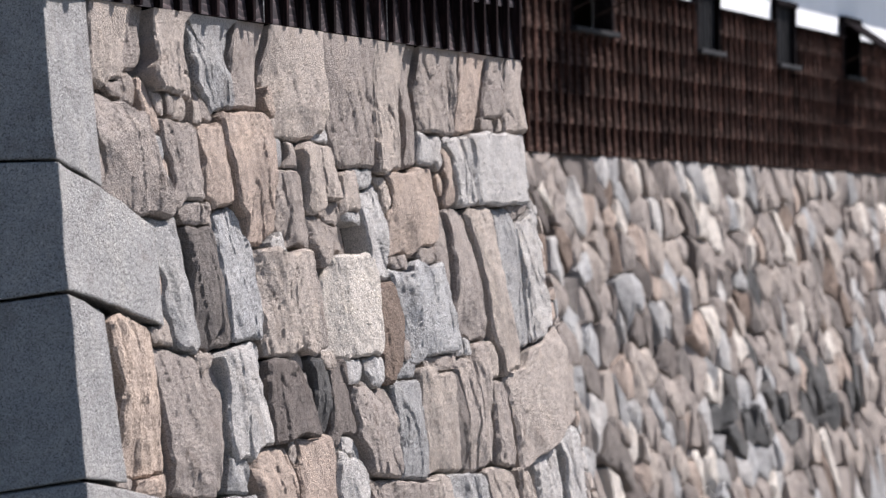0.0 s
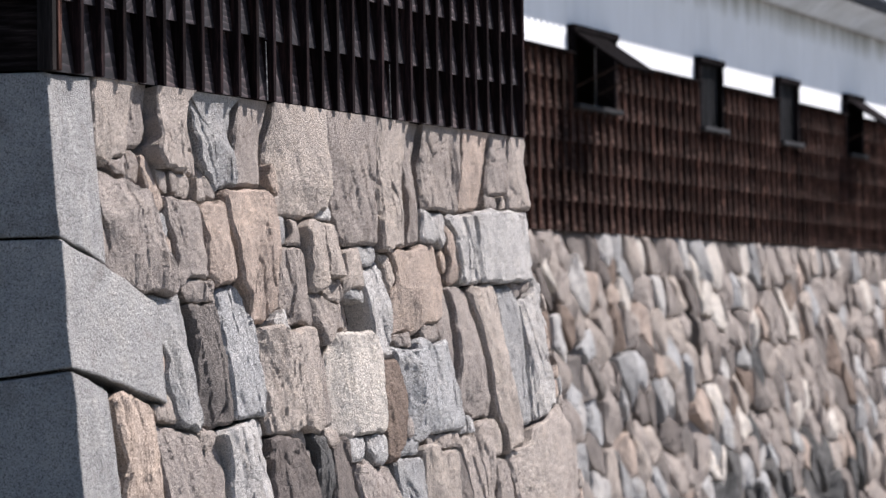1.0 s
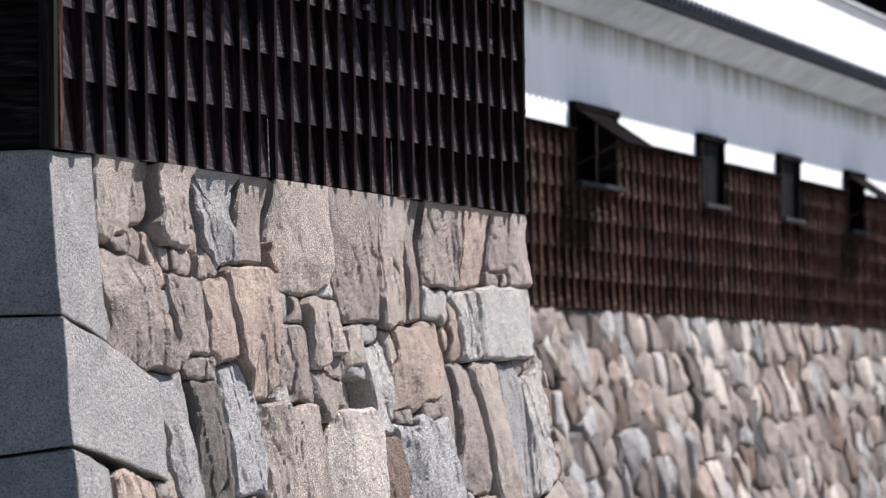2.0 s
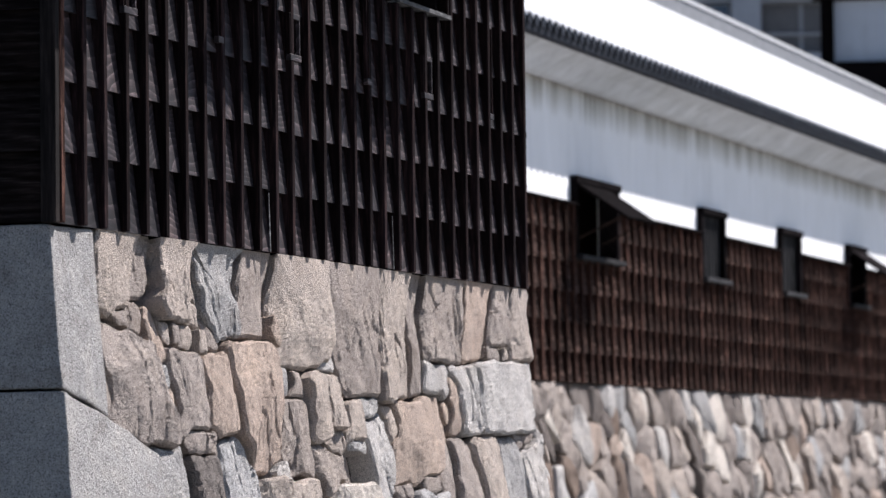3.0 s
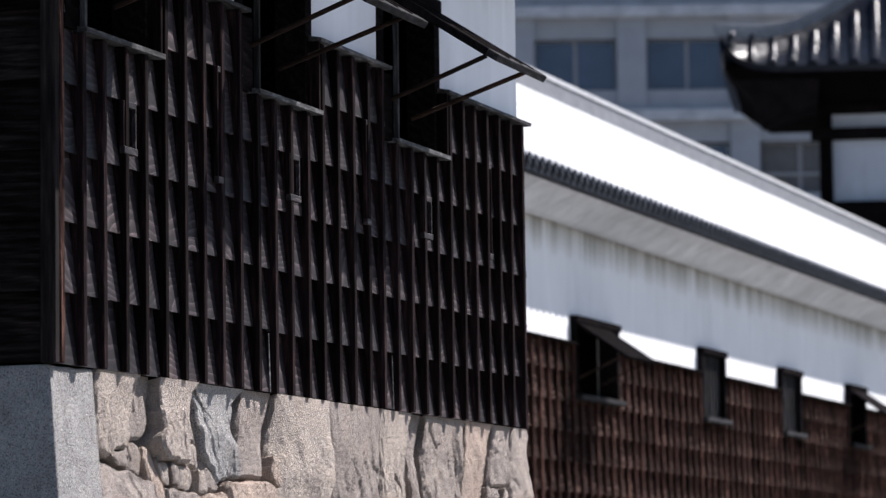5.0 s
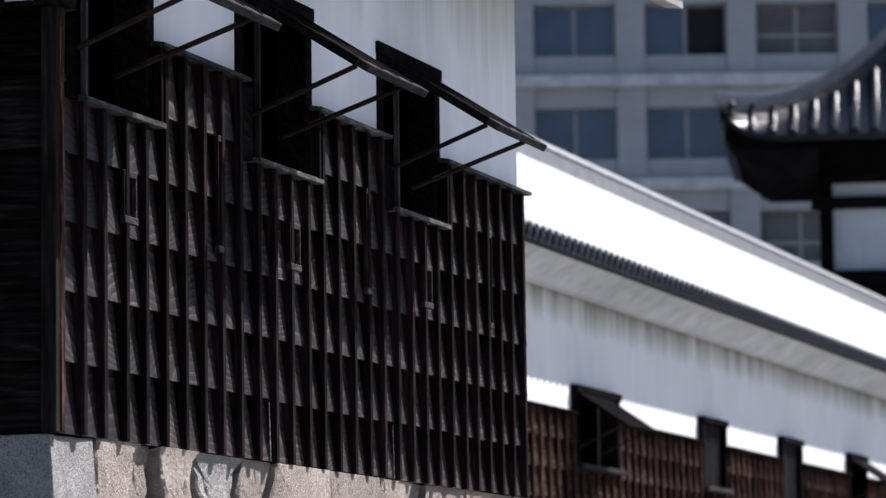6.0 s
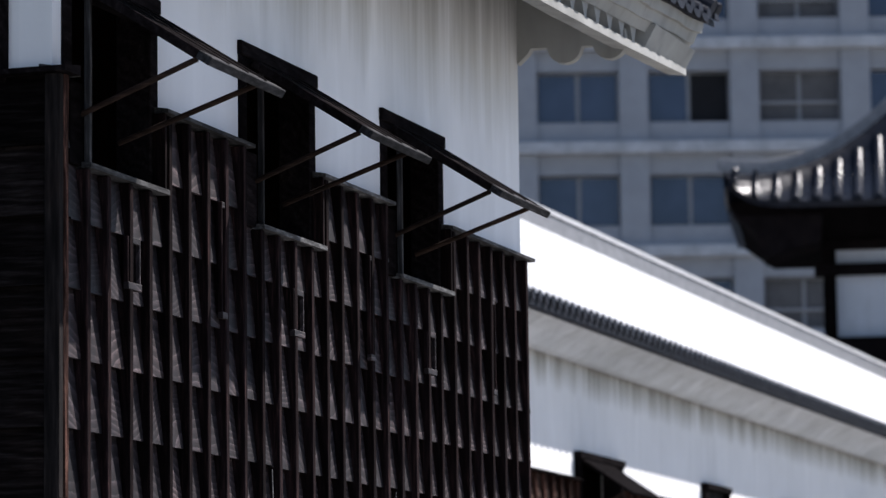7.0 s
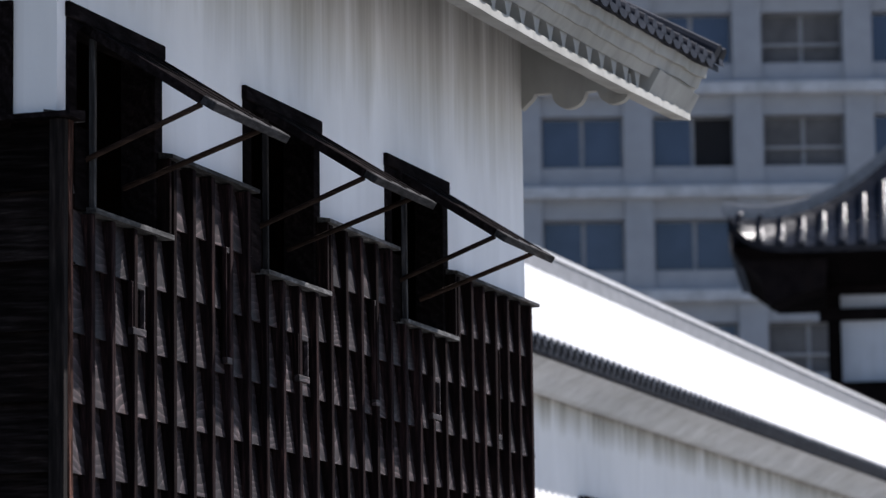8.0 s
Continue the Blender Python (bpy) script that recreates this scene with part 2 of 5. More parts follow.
# ---- builders ----
def part(name, bm, material, parent=None, label=""):
    me = bpy.data.meshes.new(name)
    bm.normal_update()
    bm.to_mesh(me)
    bm.free()
    me.materials.append(material)
    ob = new(name, me)
    if parent is not None:
        ob.parent = parent
    if label:
        ob["label"] = label
    return ob


def hull(bm, pts):
    """A convex prism from two rings of equal count: first ring then second."""
    n = len(pts) // 2
    vs = [bm.verts.new(p) for p in pts]
    bm.faces.new(vs[:n][::-1])
    bm.faces.new(vs[n:])
    for i in range(n):
        j = (i + 1) % n
        bm.faces.new((vs[i], vs[j], vs[n + j], vs[n + i]))


def brick(bm, x0, x1, y0, y1, z0, z1, bevel=0.0):
    """A box with softened edges."""
    made = bmesh.ops.create_cube(bm, size=1.0, matrix=Matrix.LocRotScale(((x0 + x1) / 2, (y0 + y1) / 2, (z0 + z1) / 2), None, (x1 - x0, y1 - y0, z1 - z0)))
    if bevel > 0:
        edges = list({e for v in made["verts"] for e in v.link_edges})
        bmesh.ops.bevel(bm, geom=edges, offset=bevel, segments=1, affect="EDGES", profile=0.5)


def block(name, dims, material, parent=None, label="", bevel=0.006):
    bm = bmesh.new()
    brick(bm, *dims, bevel)
    return part(name, bm, material, parent, label)


def sweep_y(name, profile, y0, y1, material, parent, label=""):
    """A cross-section of (x, z) corners drawn along y."""
    bm = bmesh.new()
    hull(bm, [(x, y0, z) for x, z in profile] + [(x, y1, z) for x, z in profile])
    bmesh.ops.recalc_face_normals(bm, faces=bm.faces)
    return part(name, bm, material, parent, label)


def sweep_x(name, profile, x0, x1, material, parent, label=""):
    """A cross-section of (y, z) corners drawn along x."""
    bm = bmesh.new()
    hull(bm, [(x0, y, z) for y, z in profile] + [(x1, y, z) for y, z in profile])
    bmesh.ops.recalc_face_normals(bm, faces=bm.faces)
    return part(name, bm, material, parent, label)


def rod(bm, a, b, r, n=8):
    a, b = Vector(a), Vector(b)
    m = Matrix.Translation((a + b) / 2) @ (b - a).to_track_quat("Z", "Y").to_matrix().to_4x4()
    bmesh.ops.create_cone(bm, cap_ends=True, segments=n, radius1=r, radius2=r, depth=(b - a).length, matrix=m)


def empty(name, at=(0, 0, 0), rz=0.0):
    e = new(name)
    e.matrix_world = pose(*at, 0, 0, rz)
    return e


def pierced_wall(name, x0, x1, y0, y1, z0, z1, openings, z_sill, z_head, material, parent, label=""):
    """One wall along y with a row of openings (y, y) cut through it between two heights."""
    ys = [y0] + [v for o in openings for v in o] + [y1]
    zs = [z0, z_sill, z_head, z1]
    bm = bmesh.new()
    at = {(x, i, j): bm.verts.new((x, y, z)) for x in (x0, x1) for i, y in enumerate(ys) for j, z in enumerate(zs)}

    def solid(i, j):
        return 0 <= i < len(ys) - 1 and 0 <= j < 3 and not (j == 1 and i % 2 == 1)

    for i in range(len(ys) - 1):
        for j in range(3):
            if not solid(i, j):
                continue
            corners = [(i, j), (i + 1, j), (i + 1, j + 1), (i, j + 1)]
            for x in (x0, x1):
                bm.faces.new([at[(x, *c)] for c in corners])
            for k, (ni, nj) in enumerate(((i, j - 1), (i + 1, j), (i, j + 1), (i - 1, j))):
                if not solid(ni, nj):
                    a, b = corners[k], corners[(k + 1) % 4]
                    bm.faces.new((at[(x0, *a)], at[(x0, *b)], at[(x1, *b)], at[(x1, *a)]))
    bmesh.ops.recalc_face_normals(bm, faces=bm.faces)
    return part(name, bm, material, parent, label)


# ---- plan ----
Y0, Y1 = 20.0, 29.65          # the near turret's front
ZB, ZT = EYE + 1.465, EYE + 4.07
XF = -5.45                    # the long wing's front
FZB, FZT = EYE + 1.12, EYE + 3.66
FY1 = 104.0
BATTER = 0.16


def face_point(x_top, z_top, y, z, d):
    """A place on a battered stone face, d proud of it."""
    return Vector((x_top + BATTER * (z_top - z) + d, y, z))


RAYS = 72


def box_outline(w, h, lean):
    """The plain outline of a leaning block, by RAYS directions round its middle."""
    out = []
    for k in range(RAYS):
        a = 2 * math.pi * k / RAYS
        c, d = math.cos(a), math.sin(a)
        f = 0.97 / max(abs(c), abs(d))
        out.append((0.5 * w * c * f + lean * 0.5 * h * d * f, 0.5 * h * d * f))
    return out


def block_stone(name, w, h, rim_at, seed, rough, edge, flat_top=False):
    """A split block: an even grid over its front out to its outline, a few broken facets, crags and chipped edges."""
    rng = random.Random(seed)
    nu, nv = max(5, min(44, int(w / 0.021))), max(5, min(48, int(h / 0.021)))
    ph = rng.uniform(0, 60)
    size = 0.5 * max(w, h)
    facets = []
    for _ in range(8):
        a = rng.uniform(0, 2 * math.pi)
        steep = rng.choice((0.02, 0.04, 0.07, 0.12, 0.26))
        facets.append((steep * math.cos(a), steep * math.sin(a), rng.uniform(0.0, 0.35) * steep * size * 2))
    tilt_y, tilt_z = rng.uniform(-0.06, 0.06), rng.uniform(-0.05, 0.05)
    crag = rng.choice((0.3, 0.6, 1.0, 1.5))
    bm = bmesh.new()
    grid = []

    def place(u, v):
        r = max(abs(u), abs(v))
        if r < 1e-6:
            return 0.0, 0.0, 0.0
        k = (math.atan2(v, u) / (2 * math.pi) * RAYS) % RAYS
        i = int(k) % RAYS
        f = k - int(k)
        (ya, za), (yb, zb) = rim_at[i], rim_at[(i + 1) % RAYS]
        return r * (ya + f * (yb - ya)), r * (za + f * (zb - za)), r

    for j in range(nv + 1):
        v = 2 * j / nv - 1
        row = []
        for i in range(nu + 1):
            u = 2 * i / nu - 1
            y, z, r = place(u, v)
            near = (1 - r) * 0.5 * min(w, h)
            out = tilt_y * y + tilt_z * z
            wy, wz = y + 0.03 * noise.noise((y * 6 + ph, z * 6, 1.0)), z + 0.03 * noise.noise((y * 6, z * 6 + ph, 4.0))
            out += min(at - cy * wy - cz * wz for cy, cz, at in facets)
            out += 0.35 * rough * noise.fractal((y * 3.0 + ph, z * 1.6, seed * 1.7), 0.9, 2.2, 3)
            out += 0.17 * rough * noise.fractal((y * 13 + ph, z * 10, seed * 0.7), 0.7, 2.3, 3)
            # flaked terraces and upright splits
            flake = noise.fractal((wy * 2.6 + ph, wz * 1.2, seed * 0.31), 0.9, 2.1, 2) * 2.4
            low = math.floor(flake)
            out += 0.22 * rough * crag * (low + min(1.0, (flake - low) * 3.0))
            split = abs(noise.noise((wy * 4.2 + ph + 0.25 * wz, wz * 1.1, seed * 0.17)))
            if split < 0.05:
                out -= 0.45 * rough * crag * (1 - split / 0.05)
            lip = edge * (0.7 + 0.9 * abs(noise.noise((y * 7 + ph, z * 7, 3.3))))
            if near < lip:
                out -= lip * 1.5 * (1 - near / lip) ** 2
            if flat_top and v > 0.1:
                out += (0.022 - out) * (v - 0.1) / 0.9
            row.append(bm.verts.new((out, y, z)))
        grid.append(row)
    for j in range(nv):
        for i in range(nu):
            bm.faces.new((grid[j][i], grid[j][i + 1], grid[j + 1][i + 1], grid[j + 1][i]))
    rim = grid[0][:-1] + [r[-1] for r in grid[:-1]] + grid[-1][:0:-1] + [r[0] for r in grid[:0:-1]]
    back = [bm.verts.new((-0.35, q.co.y * 0.95, q.co.z * 0.95)) for q in rim]
    for i in range(len(rim)):
        j = (i + 1) % len(rim)
        bm.faces.new((rim[j], rim[i], back[i], back[j]))
    bmesh.ops.recalc_face_normals(bm, faces=bm.faces)
    me = bpy.data.meshes.new(name)
    bm.to_mesh(me)
    bm.free()
    return me


def stone_mesh(name, outline, seed, rough=0.03, deep=0.35, round_off=0.02):
    """One split stone in local x (out), y (along), z (up): flat broken front made of a few facets, with crags."""
    rng = random.Random(seed)
    n = len(outline)
    rings = [(1.0, -deep), (0.99, -round_off * 2.2), (0.95, -round_off * 0.3), (0.72, 0.008), (0.4, 0.012)]
    bm = bmesh.new()
    ph = rng.uniform(0, 50)
    size = max(abs(q) for p in outline for q in p)
    # broken facets: planes that cut the front
    facets = []
    for _ in range(3):
        a = rng.uniform(0, 2 * math.pi)
        facets.append((math.cos(a), math.sin(a), rng.uniform(0.06, 0.34), rng.uniform(0.1, 0.6) * size))
    tilt_y, tilt_z = rng.uniform(-0.08, 0.08), rng.uniform(-0.06, 0.06)
    loops = []
    for f, d in rings:
        loop = []
        for y, z in outline:
            yy, zz = y * f, z * f
            out = d
            if d > -0.05:
                out += tilt_y * yy + tilt_z * zz
                for cy, cz, steep, at in facets:
                    past = cy * yy + cz * zz - at
                    if past > 0:
                        out -= steep * past
                out += rough * noise.fractal((yy * 2.2 + ph, zz * 1.8, seed * 1.7), 0.9, 2.2, 3)
            loop.append(bm.verts.new((out, yy, zz)))
        loops.append(loop)
    for a, b in zip(loops, loops[1:]):
        for i in range(n):
            j = (i + 1) % n
            bm.faces.new((a[i], a[j], b[j], b[i]))
    last = loops[-1]
    mid = bm.verts.new((sum(q.co.x for q in last) / n, sum(q.co.y for q in last) / n, sum(q.co.z for q in last) / n))
    for i in range(n):
        bm.faces.new((last[i], last[(i + 1) % n], mid))
    bmesh.ops.recalc_face_normals(bm, faces=bm.faces)
    me = bpy.data.meshes.new(name)
    bm.normal_update()
    bm.to_mesh(me)
    bm.free()
    return me


def on_face(x_top, z_top, y, z, proud):
    return Matrix.Translation(face_point(x_top, z_top, y, z, proud)) @ pose(0, 0, 0, 0, -math.degrees(math.atan(BATTER)), 0)


def lay_stone(parent, x_top, z_top, y, z, w, h, rim_at, tone, seed, proud=0.0, name="stone"):
    me = block_stone(name, w, h, rim_at, seed, 0.055 * min(1, w / 0.5), 0.017 * min(1.0, min(w, h) / 0.4), z + h / 2 > z_top - 0.16 and h > 0.25)
    me.materials.append(STONE[tone])
    ob = new(name, me)
    ob.parent = parent
    ob.matrix_local = on_face(x_top, z_top, y, z, proud)
    return ob


class Packing:
    """A dry-stone face: blocks swell from their courses until they meet, and chips fill what is left."""

    def __init__(self, y0, y1, z0, z1, cell=0.0125):
        self.cell, self.y0, self.z0 = cell, y0, z0
        self.ys = np.arange(y0, y1, cell)
        self.zs = np.arange(z0, z1, cell)
        self.owner = np.full((len(self.zs), len(self.ys)), -1, dtype=int)
        self.gap = np.full(self.owner.shape, 0.075)
        self.blocks = []

    def close(self, inside):
        """Keep the blocks out of where inside(Y, Z) holds."""
        yy, zz = np.meshgrid(self.ys, self.zs)
        hit = inside(yy, zz)
        self.owner[hit] = -2
        self.gap[hit] = -9.0

    def add(self, y, z, w, h, lean, taper, slope, tone, proud, name="stone", reach=0.3):
        n = len(self.blocks)
        rng = random.Random(n * 31 + 7)
        self.blocks.append((y, z, w, h, lean, taper, slope, tone, proud, name))
        half_y, half_z = 0.5 * w + abs(lean) * 0.5 * h + reach, 0.5 * h + abs(slope) * 0.5 * w + reach
        i0, i1 = np.searchsorted(self.ys, (y - half_y, y + half_y))
        j0, j1 = np.searchsorted(self.zs, (z - half_z, z + half_z))
        if i1 <= i0 or j1 <= j0:
            return
        dy, dz = np.meshgrid(self.ys[i0:i1] - y, self.zs[j0:j1] - z)
        a, b, c = (rng.uniform(0, 6.28) for _ in range(3))
        dy = dy + 0.012 * np.sin(13 * dz + a + 1.5 * np.sin(5 * dy + b)) + 0.006 * np.sin(41 * dz + c)
        dz = dz + 0.012 * np.sin(11 * dy + b + 1.5 * np.sin(6 * dz + c)) + 0.006 * np.sin(37 * dy + a)
        v = dz / (0.5 * h)
        for _ in range(4):
            u = (dy - lean * 0.5 * h * v) / (0.5 * w * np.clip(1 + taper * v, 0.35, 1.8))
            v = (dz - slope * 0.5 * w * u) / (0.5 * h)
        oy, oz = (np.abs(u) - 1) * 0.5 * w, (np.abs(v) - 1) * 0.5 * h
        far = np.where((oy > 0) & (oz > 0), np.hypot(np.maximum(oy, 0), np.maximum(oz, 0)), np.maximum(oy, oz))
        near = far < self.gap[j0:j1, i0:i1]
        self.owner[j0:j1, i0:i1][near] = n
        self.gap[j0:j1, i0:i1][near] = far[near]

    def chips(self, rng, tones, tries):
        """Small stones in the hollows that the blocks leave."""
        free = np.argwhere(self.owner == -1)
        picks = []
        for _ in range(tries):
            j, i = free[rng.randrange(len(free))]
            y, z = self.ys[i], self.zs[j]
            if any(abs(y - p) < 0.13 and abs(z - q) < 0.085 for p, q in picks):
                continue
            picks.append((y, z))
        self.gap[self.owner == -1] = 0.05
        for y, z in picks:
            w = rng.uniform(0.12, 0.26)
            self.add(y, z, w, w * rng.uniform(0.5, 0.9), rng.uniform(-0.4, 0.4), rng.uniform(-0.2, 0.2), rng.uniform(-0.2, 0.2), rng.choice(tones), rng.uniform(-0.07, -0.015), "packing_stone", 0.15)

    def lay(self, parent, x_top, z_top, joint=0.009):
        steps = np.linspace(0.0, 2.2, 150)
        for n, (y, z, w, h, lean, taper, slope, tone, proud, name) in enumerate(self.blocks):
            cells = np.argwhere(self.owner == n)
            if len(cells) < 26:
                continue
            cz, cy = self.zs[0] + cells[:, 0].mean() * self.cell, self.ys[0] + cells[:, 1].mean() * self.cell
            reach = []
            ways = []
            for k in range(RAYS):
                a = 2 * math.pi * k / RAYS
                c, d = math.cos(a), math.sin(a)
                f = 1 / max(abs(c), abs(d))
                way = (0.5 * w * c * f * (1 + 0.5 * taper * d * f) + lean * 0.5 * h * d * f, 0.5 * h * d * f + slope * 0.5 * w * c * f)
                i = np.clip(((cy + steps * way[0] - self.y0) / self.cell + 0.5).astype(int), 0, len(self.ys) - 1)
                j = np.clip(((cz + steps * way[1] - self.z0) / self.cell + 0.5).astype(int), 0, len(self.zs) - 1)
                out = np.argmax(self.owner[j, i] != n)
                reach.append(steps[out] if out else (0.05 if self.owner[j[0], i[0]] != n else 2.2))
                ways.append(way)
            rim = []
            for k in range(RAYS):
                t = 0.15 * reach[k - 1] + 0.7 * reach[k] + 0.15 * reach[(k + 1) % RAYS]
                t *= 1 + 0.03 * noise.noise((k * 0.55, n * 3.1, 0.0)) + 0.025 * noise.noise((k * 1.7, n * 3.1, 5.0))
                py, pz = ways[k][0] * t, ways[k][1] * t
                size = max(1e-4, math.hypot(py, pz))
                keep_y, keep_z = max(0.4, 1 - 2.3 * joint / size), max(0.4, 1 - joint / size)
                rim.append((py * keep_y, min(pz * keep_z, z_top - 0.004 - cz)))
            ww, hh = max(p[0] for p in rim) - min(p[0] for p in rim), max(p[1] for p in rim) - min(p[1] for p in rim)
            if min(ww, hh) > 0.03:
                lay_stone(parent, x_top, z_top, cy, cz, ww, hh, rim, tone, int(y * 977 + z * 131), proud * 0.7 + random.Random(n).uniform(-0.022, 0.022), name)


def cell_of(p, others, reach):
    """The convex cell round p, cut by the bisectors to its neighbours."""
    poly = [(-reach, -reach), (reach, -reach), (reach, reach), (-reach, reach)]
    for q in others:
        dx, dy = q[0] - p[0], q[1] - p[1]
        lim = (dx * dx + dy * dy) / 2
        out = []
        for (ax, ay), (bx, by) in zip(poly, poly[1:] + poly[:1]):
            sa, sb = ax * dx + ay * dy - lim, bx * dx + by * dy - lim
            if sa <= 0:
                out.append((ax, ay))
            if sa * sb < 0:
                t = sa / (sa - sb)
                out.append((ax + t * (bx - ax), ay + t * (by - ay)))
        poly = out
        if len(poly) < 3:
            return []
    return poly


# ---- ground ----
# out of view; its grey is set for the bounce on the plaster
bm = bmesh.new()
bmesh.ops.create_grid(bm, x_segments=1, y_segments=1, size=1500)
tagged(part("ground", bm, GROUND), "grey sunlit gravel ground below the castle walls", "ground", kind="structure")
# unseen water, laid here so the turret's end face gets less bounce
bm = bmesh.new()
hull(bm, [(-90, 4, -0.3), (5, 4, -0.3), (5, 18.6, -0.3), (-90, 18.6, -0.3), (-90, 4, 0.02), (5, 4, 0.02), (5, 18.6, 0.02), (-90, 18.6, 0.02)])
bmesh.ops.recalc_face_normals(bm, faces=bm.faces)
tagged(part("water", bm, WATER), "unseen dark moat water, placed to dim the turret's end face", "water", kind="structure")

# ---- near stone wall ----
near_wall = tagged(empty("stone_wall_near"), "battered dry stone castle wall of rough upright granite blocks", "stone wall", kind="structure")
XS = -0.088                  # top of the stone face
bm = bmesh.new()
zt, zl = ZB - 0.004, 0.0
xo = BATTER * zt
hull(bm, [(XS - 0.22, Y0 + 0.30, zt), (XS - 0.22, Y1 - 0.30, zt), (-9.0, Y1 - 0.30, zt), (-9.0, Y0 + 0.30, zt),
          (XS - 0.22 + xo, Y0 + 0.3 - xo, zl), (XS - 0.22 + xo, Y1 - 0.3 + xo, zl), (-9.0, Y1 - 0.3 + xo, zl), (-9.0, Y0 + 0.3 - xo, zl)])
bmesh.ops.recalc_face_normals(bm, faces=bm.faces)
part("core", bm, EARTH, near_wall, "dark packed earth behind the stones")


def quoin(z0, z1, front0, front1, drop0, drop1, back, fall0, fall1, seed):
    """A dressed corner block; its beds fall by drop towards the free end on the long face, and by fall a metre along the end face."""
    bm = bmesh.new()

    def ring(z, front, drop, fall):
        out = []
        for x_in, dy, dz in ((0, 0, 0), (0, front * 0.5, drop * 0.45), (0, front, drop), (-0.45, front, drop), (-0.45, 0.45, 0), (-back, 0.45, 0), (-back, 0, 0)):
            zz = z - dz + fall * x_in * (dy < 0.1)
            out.append((XS + 0.02 + BATTER * (ZB - zz) + x_in, Y0 - 0.03 - BATTER * (ZB - zz) + dy + (0.16 * dz if dy else 0), zz))
        return out
    hull(bm, ring(z0 + 0.010, front0, drop0, fall0) + ring(z1 - 0.010, front1, drop1, fall1))
    bmesh.ops.recalc_face_normals(bm, faces=bm.faces)
    bmesh.ops.bevel(bm, geom=list(bm.edges), offset=0.014, segments=2, affect="EDGES", profile=0.5)
    bmesh.ops.triangulate(bm, faces=[f for f in bm.faces if len(f.verts) > 4])
    bmesh.ops.subdivide_edges(bm, edges=[e for e in bm.edges if e.calc_length() > 0.18], cuts=5, use_grid_fill=True)
    for q in bm.verts:
        k = 0.016 * noise.fractal((q.co.x * 3 + seed, q.co.y * 3, q.co.z * 3), 0.9, 2.1, 3)
        q.co += Vector((k, -0.5 * k, 0.5 * k))
    return part("corner_stone", bm, QUOIN, near_wall, "dressed pale granite corner block")


packing = Packing(Y0 - 0.3, Y1 + 1.2, 2.55, ZB)
QUOINS = [
    (5.46, 6.46, 0.63, 0.63, 0.16, 0.0, 2.0, 0.0, 0.0),
    (4.69, 5.46, 1.37, 1.33, 0.25, 0.37, 1.2, 0.13, 0.0),
    (3.60, 4.69, 0.57, 0.47, 0.07, 0.13, 2.0, 0.15, 0.13),
    (2.60, 3.60, 1.37, 1.37, 0.2, 0.22, 1.2, 0.0, 0.15),
    (1.40, 2.60, 0.67, 0.67, 0.0, 0.2, 2.0, 0.0, 0.0),
    (0.0, 1.40, 1.37, 1.37, 0.0, 0.0, 1.2, 0.0, 0.0),
]


def corner_blocks(yy, zz):
    """Where the dressed corner blocks show on the long face."""
    inside = yy > Y1 - 0.02 + BATTER * (ZB - zz)
    along = yy - (Y0 - 0.03 - BATTER * (ZB - zz))
    for z0, z1, f0, f1, d0, d1, *_ in QUOINS:
        front = f0 + (f1 - f0) * np.clip((zz - z0) / (z1 - z0), 0, 1)
        part_way = np.clip(along / front, 0, 1)
        inside |= (along < front) & (zz > z0 - d0 * part_way) & (zz < z1 - d1 * part_way)
    return inside


packing.close(corner_blocks)


def lay_course(course):
    """Stones of one course: y, z, width, height, lean, taper, slope of the beds, tone, how proud."""
    for y, z, w, h, lean, taper, slope, tone, proud in course:
        if z + h / 2 > ZB - 0.16:
            grow = ZB + 0.02 - (z + h / 2)
            z, h, slope = z + grow / 2, h + grow, slope * 0.3
        if w < 0.45 and h < 0.3:
            tone, proud = "t" if tone == "d" else tone, max(proud, -0.045)
        packing.add(y, z, w, h, lean, taper, slope, tone, proud)


for seed, q in enumerate(QUOINS):
    quoin(*q, seed + 1)
lay_course([
    (20.91, 6.20, 0.58, 0.44, 0.45, 0.16, 0.02, "b", 0.00),
    (21.42, 6.27, 0.31, 0.29, 0.34, -0.18, -0.01, "t", -0.04),
    (21.82, 6.17, 0.58, 0.48, 0.20, 0.07, 0.05, "b", 0.03),
    (22.64, 6.13, 0.69, 0.56, 0.22, 0.14, 0.10, "g", 0.02),
    (23.25, 6.14, 0.57, 0.52, 0.55, -0.13, -0.01, "t", 0.00),
    (24.10, 6.05, 1.01, 0.70, 0.26, 0.02, 0.04, "b", 0.05),
])
lay_course([
    (25.23, 5.96, 1.05, 0.89, 0.20, 0.13, 0.00, "t", 0.02),
    (26.11, 5.95, 0.72, 0.91, 0.33, -0.04, 0.00, "b", 0.03),
    (26.63, 5.96, 0.32, 0.89, 0.38, 0.23, 0.01, "t", -0.05),
    (27.37, 6.11, 0.96, 0.60, 0.42, 0.01, -0.01, "t", 0.00),
    (28.20, 6.12, 0.68, 0.59, 0.51, 0.10, 0.04, "p", 0.00),
    (28.88, 6.19, 0.46, 0.47, 0.48, 0.01, -0.01, "t", 0.00),
    (29.37, 6.14, 0.47, 0.57, 0.34, -0.05, 0.01, "b", 0.02),
])
